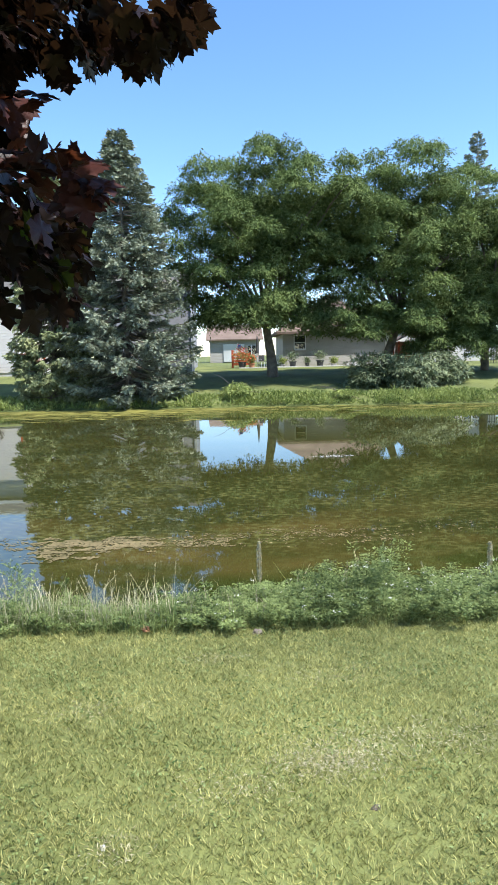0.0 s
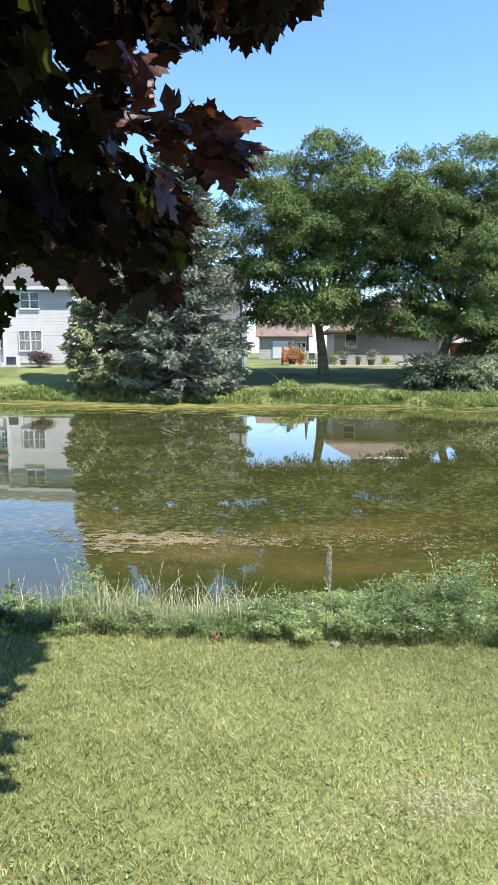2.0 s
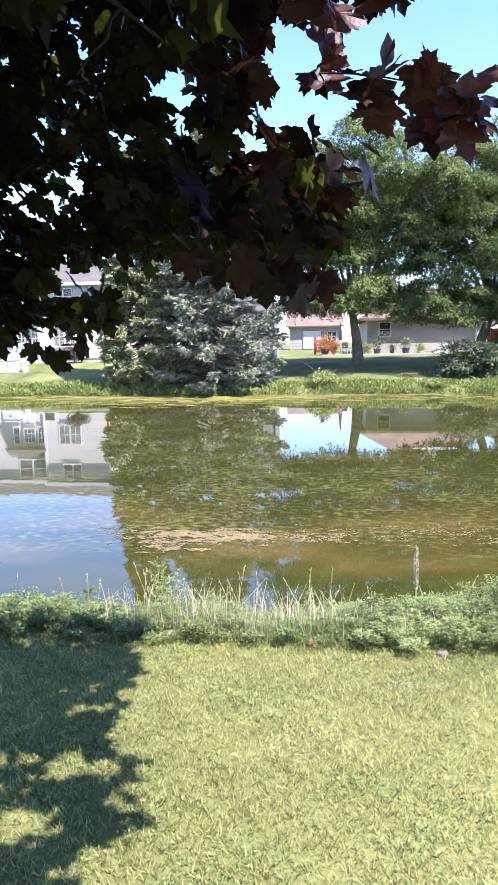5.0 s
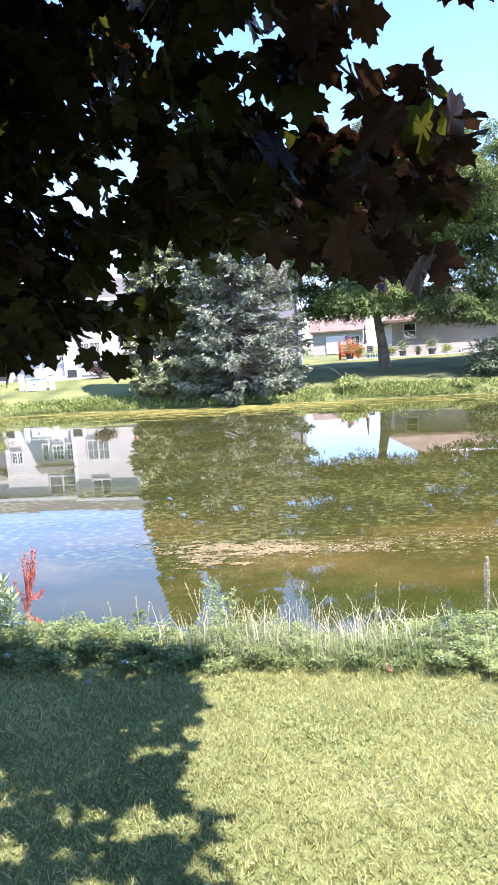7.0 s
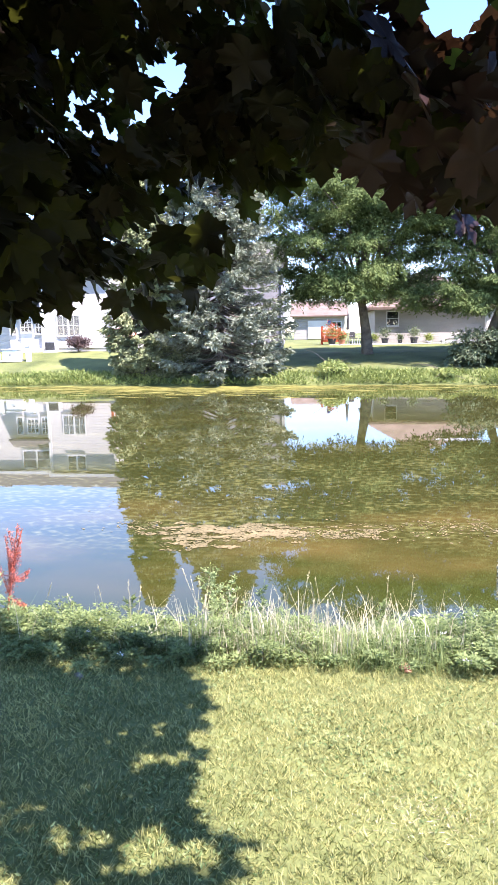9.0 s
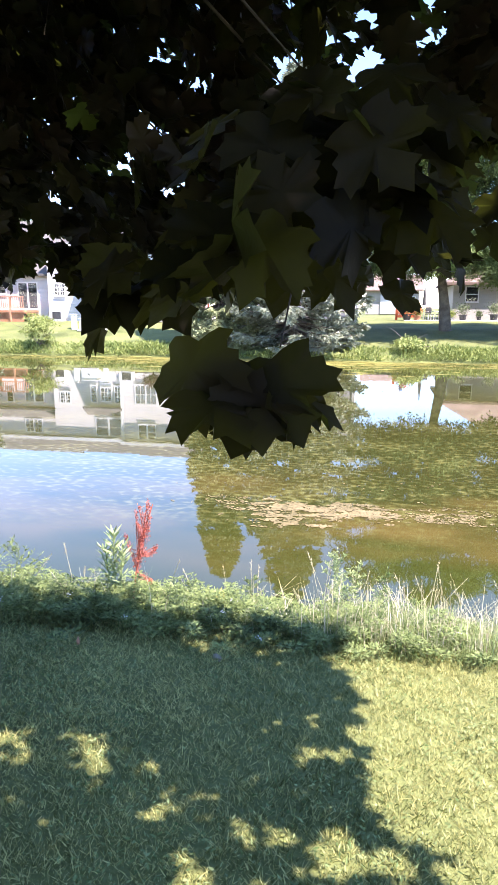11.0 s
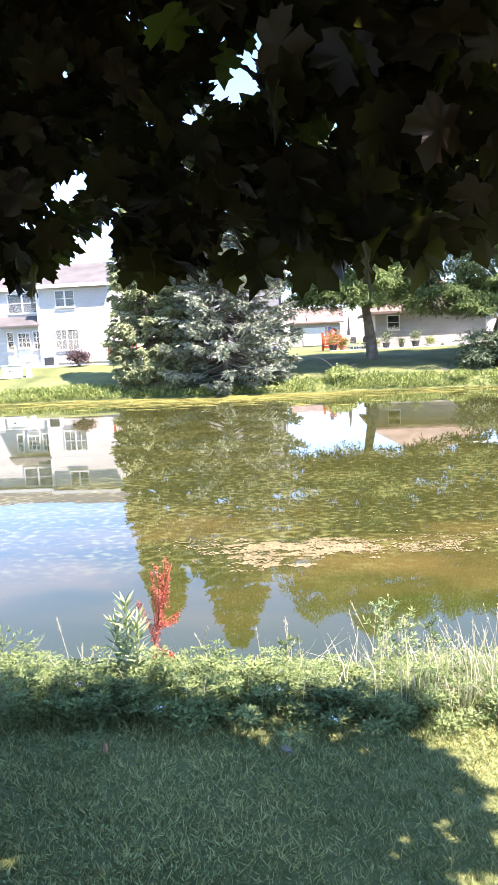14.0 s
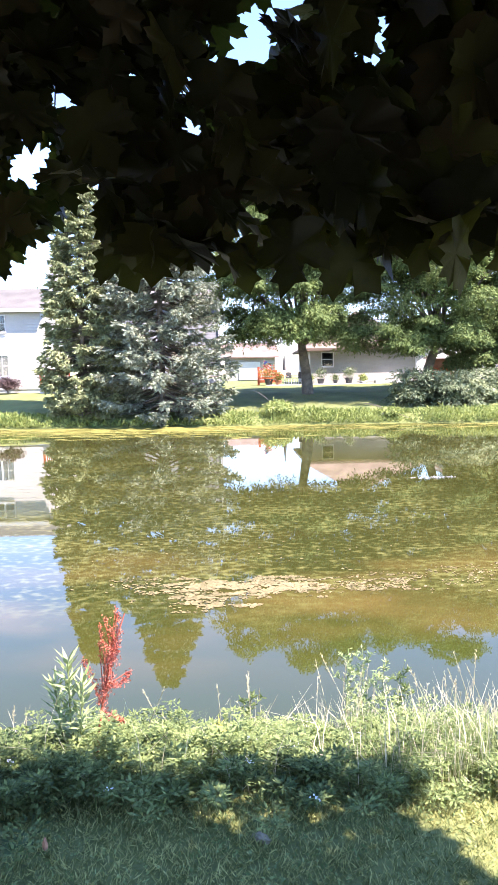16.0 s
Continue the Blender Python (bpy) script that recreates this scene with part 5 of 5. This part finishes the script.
def build_cabinet():
    x, y = -20.95, 43.1
    z = ground_at(x, y)
    c = empty("utility_cabinet", x, y, z)
    tagged(c, "pale grey-green utility cabinet standing on the lawn", "cabinet")
    boxed("body", M_BOXGREY, c, -0.56, 0.56, -0.35, 0.35, 0.08, 0.74, bevel=0.03)
    boxed("lid", M_BOXGREY, c, -0.6, 0.6, -0.39, 0.39, 0.742, 0.8, bevel=0.02)
    boxed("base", M_BRICK, c, -0.66, 0.66, -0.45, 0.45, -0.05, 0.08, bevel=0.01)
    boxed("handle", M_DARK, c, -0.06, 0.06, -0.385, -0.352, 0.4, 0.45)


build_cabinet()


def build_bollard():
    b = empty("bollard", -22.15, 43.4, ground_at(-22.15, 43.4))
    tagged(b, "short pale square post beside the utility cabinet", "post", "posts by the cabinet")
    boxed("post", M_BOXGREY, b, -0.15, 0.15, -0.15, 0.15, -0.1, 0.95, bevel=0.02)
    boxed("cap", M_BRICK, b, -0.18, 0.18, -0.18, 0.18, 0.952, 1.01, bevel=0.02)
    copy_thing(b, pose(-19.8, 43.0, ground_at(-19.8, 43.0)))


build_bollard()


def build_shore_fence():
    f = empty("fence", -24.5, 37.0, 0.0)
    tagged(f, "weathered white board fence running down to the water", "fence")
    for k in range(34):
        x = -0.2 * k + 0.02 * math.sin(k * 2.3)
        y = -0.5 + 0.02 * k
        top = 1.36 + 0.045 * k
        boxed("slat", M_METAL, f, x - 0.065, x + 0.065, y - 0.02, y + 0.01, -0.1 + 0.03 * k, top)
    for k in range(0, 35, 7):
        boxed("post", M_TRIM, f, -0.2 * k - 0.06, -0.2 * k + 0.06, -0.48 + 0.02 * k, -0.36 + 0.02 * k, -0.7, 1.25 + 0.045 * k)
    return f


build_shore_fence()


def build_shrub(x, y, lumps, mat, label, seed, size=0.15, density=330):
    return leafy_tree(x, y, 0.35, lumps, mat, label, seed, 0.05, size, density, name="shrub", limbs=6)


rng_s = np.random.default_rng(6)


def bush_lumps(x, y, r, h):
    z = ground_at(x, y)
    return boughs(rng_s, 0, 0, z + h * 0.5, r, r, h * 0.52 + 0.2, 14, 0.42 * r)


build_shrub(-21.9, 38.0, bush_lumps(-21.9, 38.0, 1.0, 2.2), M_WEED_FAR, "loose yellow-green shrub at the water's edge", 91)
build_shrub(-17.7, 46.6, bush_lumps(-17.7, 46.6, 0.85, 1.15), M_BARBERRY, "rounded dark maroon shrub against the white house", 92)
build_shrub(-14.6, 46.8, bush_lumps(-14.6, 46.8, 0.9, 1.2), M_LOCUST_D, "dark shrub beside the red porch rail", 93)
build_shrub(-10.9, 38.3, bush_lumps(-10.9, 38.3, 1.4, 1.9), M_SPRUCE_G, "low spreading juniper at the water's edge", 94)
build_shrub(0.0, 38.1, bush_lumps(0.0, 38.1, 0.9, 0.75), M_WEED_FAR, "leafy weed clump on the far shore", 95)
build_shrub(6.0, 37.7, bush_lumps(6.0, 37.7, 0.7, 0.4), M_WEED_FAR, "low green shrub on the far shore", 96)
build_shrub(16.5, 37.6, bush_lumps(16.5, 37.6, 1.6, 0.9), M_WEED_FAR, "sprawling weeds on the far shore", 97)


def build_ac(x, y):
    a = empty("air_conditioner", x, y, ground_at(x, y))
    tagged(a, "grey outdoor air conditioner beside the house wall", "air conditioner")
    boxed("casing", M_METAL, a, -0.4, 0.4, -0.35, 0.35, 0.05, 0.8, bevel=0.03)
    boxed("grille", M_DARK, a, -0.34, 0.34, -0.362, -0.352, 0.15, 0.7)
    boxed("pad", M_BRICK, a, -0.5, 0.5, -0.45, 0.45, -0.06, 0.05)


build_ac(-19.8, 47.0)
build_ac(-25.6, 48.0)


def build_porch_rail():
    r = empty("porch", -15.1, 47.2, ground_at(-15.1, 47.2))
    tagged(r, "small red-stained wooden porch with railing", "porch")
    boxed("platform", M_BRICK, r, -0.45, 1.6, -0.6, 1.4, 0.0, 0.5)
    for x in (-0.4, 0.25, 0.9, 1.55):
        boxed("post", M_REDWOOD, r, x - 0.05, x + 0.05, -0.58, -0.48, 0.5, 1.55)
    boxed("rail", M_REDWOOD, r, -0.45, 1.6, -0.6, -0.46, 1.55, 1.63)
    for x in np.arange(-0.32, 1.5, 0.13):
        boxed("baluster", M_REDWOOD, r, x - 0.02, x + 0.02, -0.55, -0.51, 0.6, 1.55)


build_porch_rail()


def pot(bm, r, h):
    """A tapered pot with a rim."""
    made = bmesh.ops.create_cone(bm, cap_ends=True, segments=16, radius1=r * 0.72, radius2=r, depth=h)["verts"]
    bmesh.ops.translate(bm, verts=made, vec=(0, 0, h / 2))
    rim = bmesh.ops.create_cone(bm, cap_ends=True, segments=16, radius1=r * 1.12, radius2=r * 1.12, depth=h * 0.14)["verts"]
    bmesh.ops.translate(bm, verts=rim, vec=(0, 0, h * 0.95))
    return bm


def build_potted(x, y, r, h, leafy, mat, label, seed, bloom=None, pot_mat=None):
    rng = np.random.default_rng(seed)
    p = empty("potted_plant", x, y, ground_at(x, y))
    tagged(p, label, "potted plant", "pots on the patio")
    part("pot", pot(bmesh.new(), r, h), pot_mat or M_DARK, p)
    m = 500
    at = np.array([0, 0, h + leafy * 0.5]) + rng.normal(size=(m, 3)) * [leafy * 0.28, leafy * 0.28, leafy * 0.26]
    tagged(polys("foliage", leaf_cards(at, rng.normal(size=(m, 3)) + [0, 0, 0.6], 0.14, 0.06), mat, p), kind="stuff")
    if bloom:
        m = 220
        at = np.array([0, 0, h + leafy * 0.62]) + rng.normal(size=(m, 3)) * [leafy * 0.3, leafy * 0.3, leafy * 0.22]
        tagged(polys("flowers", leaf_cards(at, rng.normal(size=(m, 3)) + [0, -0.3, 0.5], 0.1, 0.09), bloom, p), kind="stuff")


build_potted(4.75, 55.9, 0.3, 0.45, 0.8, M_LOCUST_D, "dark pot with a bushy green plant", 101)
build_potted(7.05, 55.7, 0.32, 0.5, 0.85, M_LOCUST_D, "large dark pot with an upright plant", 102)
build_potted(6.0, 56.1, 0.2, 0.3, 0.4, M_LOCUST_D, "low dark pot with a small plant", 103)
build_potted(0.45, 55.6, 0.34, 0.5, 1.1, M_WEED_FAR, "pot of red flowers with broad leaves", 104, M_FLOWER)
build_potted(1.25, 55.3, 0.26, 0.4, 0.6, M_WEED_FAR, "clay pot with orange flowers", 105, M_FLOWER, M_DECK)
build_potted(3.9, 56.2, 0.22, 0.2, 0.6, M_WEED_FAR, "low yellow-green grass clump by the wall", 106, None, M_BRICK)
build_potted(8.3, 56.2, 0.3, 0.15, 0.6, M_WEED_FAR, "yellow-green clump beside the foundation", 107, None, M_BRICK)


def build_patio():
    boxed_ob = boxed("patio", M_BRICK, None, 0.2, 12.5, 54.9, 56.15, ground_at(5, 55.5) - 0.15, ground_at(5, 55.5) + 0.05)
    tagged(boxed_ob, "pale concrete patio along the cream house", "patio", kind="structure")
    z = ground_at(0, 56)
    g = empty("gate_post", 0, 0, 0)
    g.location = (0.05, 56.3, z)
    tagged(g, "orange-red wooden post and panel at the patio's end", "fence")
    boxed("post", M_REDWOOD, g, -0.5, -0.32, -0.1, 0.08, -0.1, 1.5, bevel=0.01)
    boxed("post", M_REDWOOD, g, 1.0, 1.16, -0.1, 0.08, -0.1, 1.3, bevel=0.01)
    for k in range(4):
        boxed("board", M_REDWOOD, g, -0.32, 1.0, -0.04, 0.0, 0.2 + k * 0.27, 0.42 + k * 0.27)
    f = empty("flag", 0.0, 56.0, z)
    tagged(f, "small striped flag on a thin slanting staff", "flag")
    stem(np.array([[-0.2, 0, 0.4], [-0.05, -0.1, 1.2], [0.1, -0.2, 2.1]]), 0.02, 0.015, M_TRIM, f, "staff")
    for k in range(6):
        bm = bmesh.new()
        rows = []
        for i in range(7):
            u = i / 6
            x = 0.08 + 0.62 * u * (1 - 0.25 * k / 6)
            zz = 2.05 - k * 0.1 - 0.45 * u
            yv = -0.2 + 0.05 * math.sin(u * 7 + k * 0.3)
            rows.append((bm.verts.new((x, yv, zz)), bm.verts.new((x, yv + 0.01, zz - 0.098))))
        for a, b in zip(rows, rows[1:]):
            bm.faces.new((a[0], b[0], b[1], a[1]))
        part("stripe", bm, M_FLOWER if k % 2 == 0 else M_TRIM, f)
    boxed("canton", M_BLUE, f, 0.1, 0.36, -0.23, -0.215, 1.62, 1.95)


M_BLUE = material("blue_cloth", (0.03, 0.04, 0.14), (0.06, 0.08, 0.22), 0.8)
build_patio()


def build_chair(x, y, turn, label):
    c = empty("patio_chair", x, y, ground_at(5, 55.5) + 0.05)
    tagged(c, label, "chair", "chairs on the patio")
    c.rotation_euler = (0, 0, turn)
    boxed("seat", M_DARK, c, -0.26, 0.26, -0.26, 0.26, 0.42, 0.46, bevel=0.01)
    boxed("backrest", M_DARK, c, -0.26, 0.26, 0.22, 0.26, 0.5, 1.0, bevel=0.01)
    for dx in (-0.24, 0.24):
        for dy in (-0.24, 0.24):
            boxed("leg", M_METAL, c, dx - 0.02, dx + 0.02, dy - 0.02, dy + 0.02, 0.0, 0.418)
        boxed("armrest", M_METAL, c, dx - 0.03, dx + 0.03, -0.26, 0.21, 0.64, 0.67)


build_chair(2.2, 55.7, 0.4, "dark metal patio chair with armrests")
build_chair(3.0, 55.6, -0.5, "dark metal patio chair turned sideways")


def build_umbrella():
    u = empty("patio_umbrella", 1.75, 55.9, ground_at(5, 55.5) + 0.05)
    tagged(u, "folded dark patio umbrella on a pole", "umbrella")
    stem(np.array([[0, 0, 0], [0, 0, 1.2], [0, 0, 2.6]]), 0.03, 0.025, M_METAL, u, "pole")
    bm = bmesh.new()
    made = bmesh.ops.create_cone(bm, cap_ends=True, segments=12, radius1=0.16, radius2=0.03, depth=1.5)["verts"]
    bmesh.ops.translate(bm, verts=made, vec=(0, 0, 1.9))
    part("canopy", bm, M_DARK, u)


build_umbrella()


def build_playhouse():
    h = empty("garden_shed", 13.6, 52.0, ground_at(13.6, 52.0))
    tagged(h, "small reddish wooden shed with a railed deck", "shed")
    for x in (-1.0, 1.0):
        for y in (-0.8, 0.8):
            boxed("post", M_REDWOOD, h, x - 0.06, x + 0.06, y - 0.06, y + 0.06, -0.05, 2.0)
    boxed("floor", M_DECK, h, -1.1, 1.1, -0.9, 0.9, 0.5, 0.6)
    for k in range(9):
        boxed("board", M_REDWOOD, h, -0.98 + k * 0.22, -0.8 + k * 0.22, -0.87, -0.83, 0.6, 1.25)
    boxed("wall", M_DECK, h, -0.9, 0.9, 0.7, 0.74, 0.6, 2.0)
    gable_roof("roof", h, M_ROOF_B, -1.1, 1.1, -0.9, 0.9, 2.0, 0.6, 0.1, "y", 0.08)


build_playhouse()


def build_fence():
    f = empty("fence", 20.5, 55.0, 0)
    tagged(f, "dark metal picket fence behind the far lawn", "fence")
    for k in range(40):
        x = k * 0.22
        z = ground_at(20.5 + x, 55.0)
        boxed("picket", M_DARK, f, x - 0.02, x + 0.02, -0.02, 0.02, z, z + 1.4)
    z = ground_at(24, 55)
    for dz in (0.25, 1.25):
        boxed("rail", M_DARK, f, -0.05, 8.7, -0.035, -0.021, z + dz, z + dz + 0.05)


build_fence()


def build_aerator():
    """Low bubbling water of a pond aerator: a thin line of foam and spray."""
    rng = np.random.default_rng(111)
    n = 110
    a = rng.random(n) * 2 * np.pi
    r = rng.random(n) ** 0.6
    at = np.stack([2.5 + 0.7 * r * np.cos(a), 18.6 + 0.1 * r * np.sin(a), 0.005 + 0.05 * (1 - r) * rng.random(n)], 1)
    tagged(polys("aerator_foam", leaf_cards(at, rng.normal(size=(n, 3)) * [1, 0.5, 0.15], 0.03 + 0.03 * rng.random(n), 0.012), M_METAL), "thin line of white foam over a pond aerator", "foam", kind="stuff")


build_aerator()
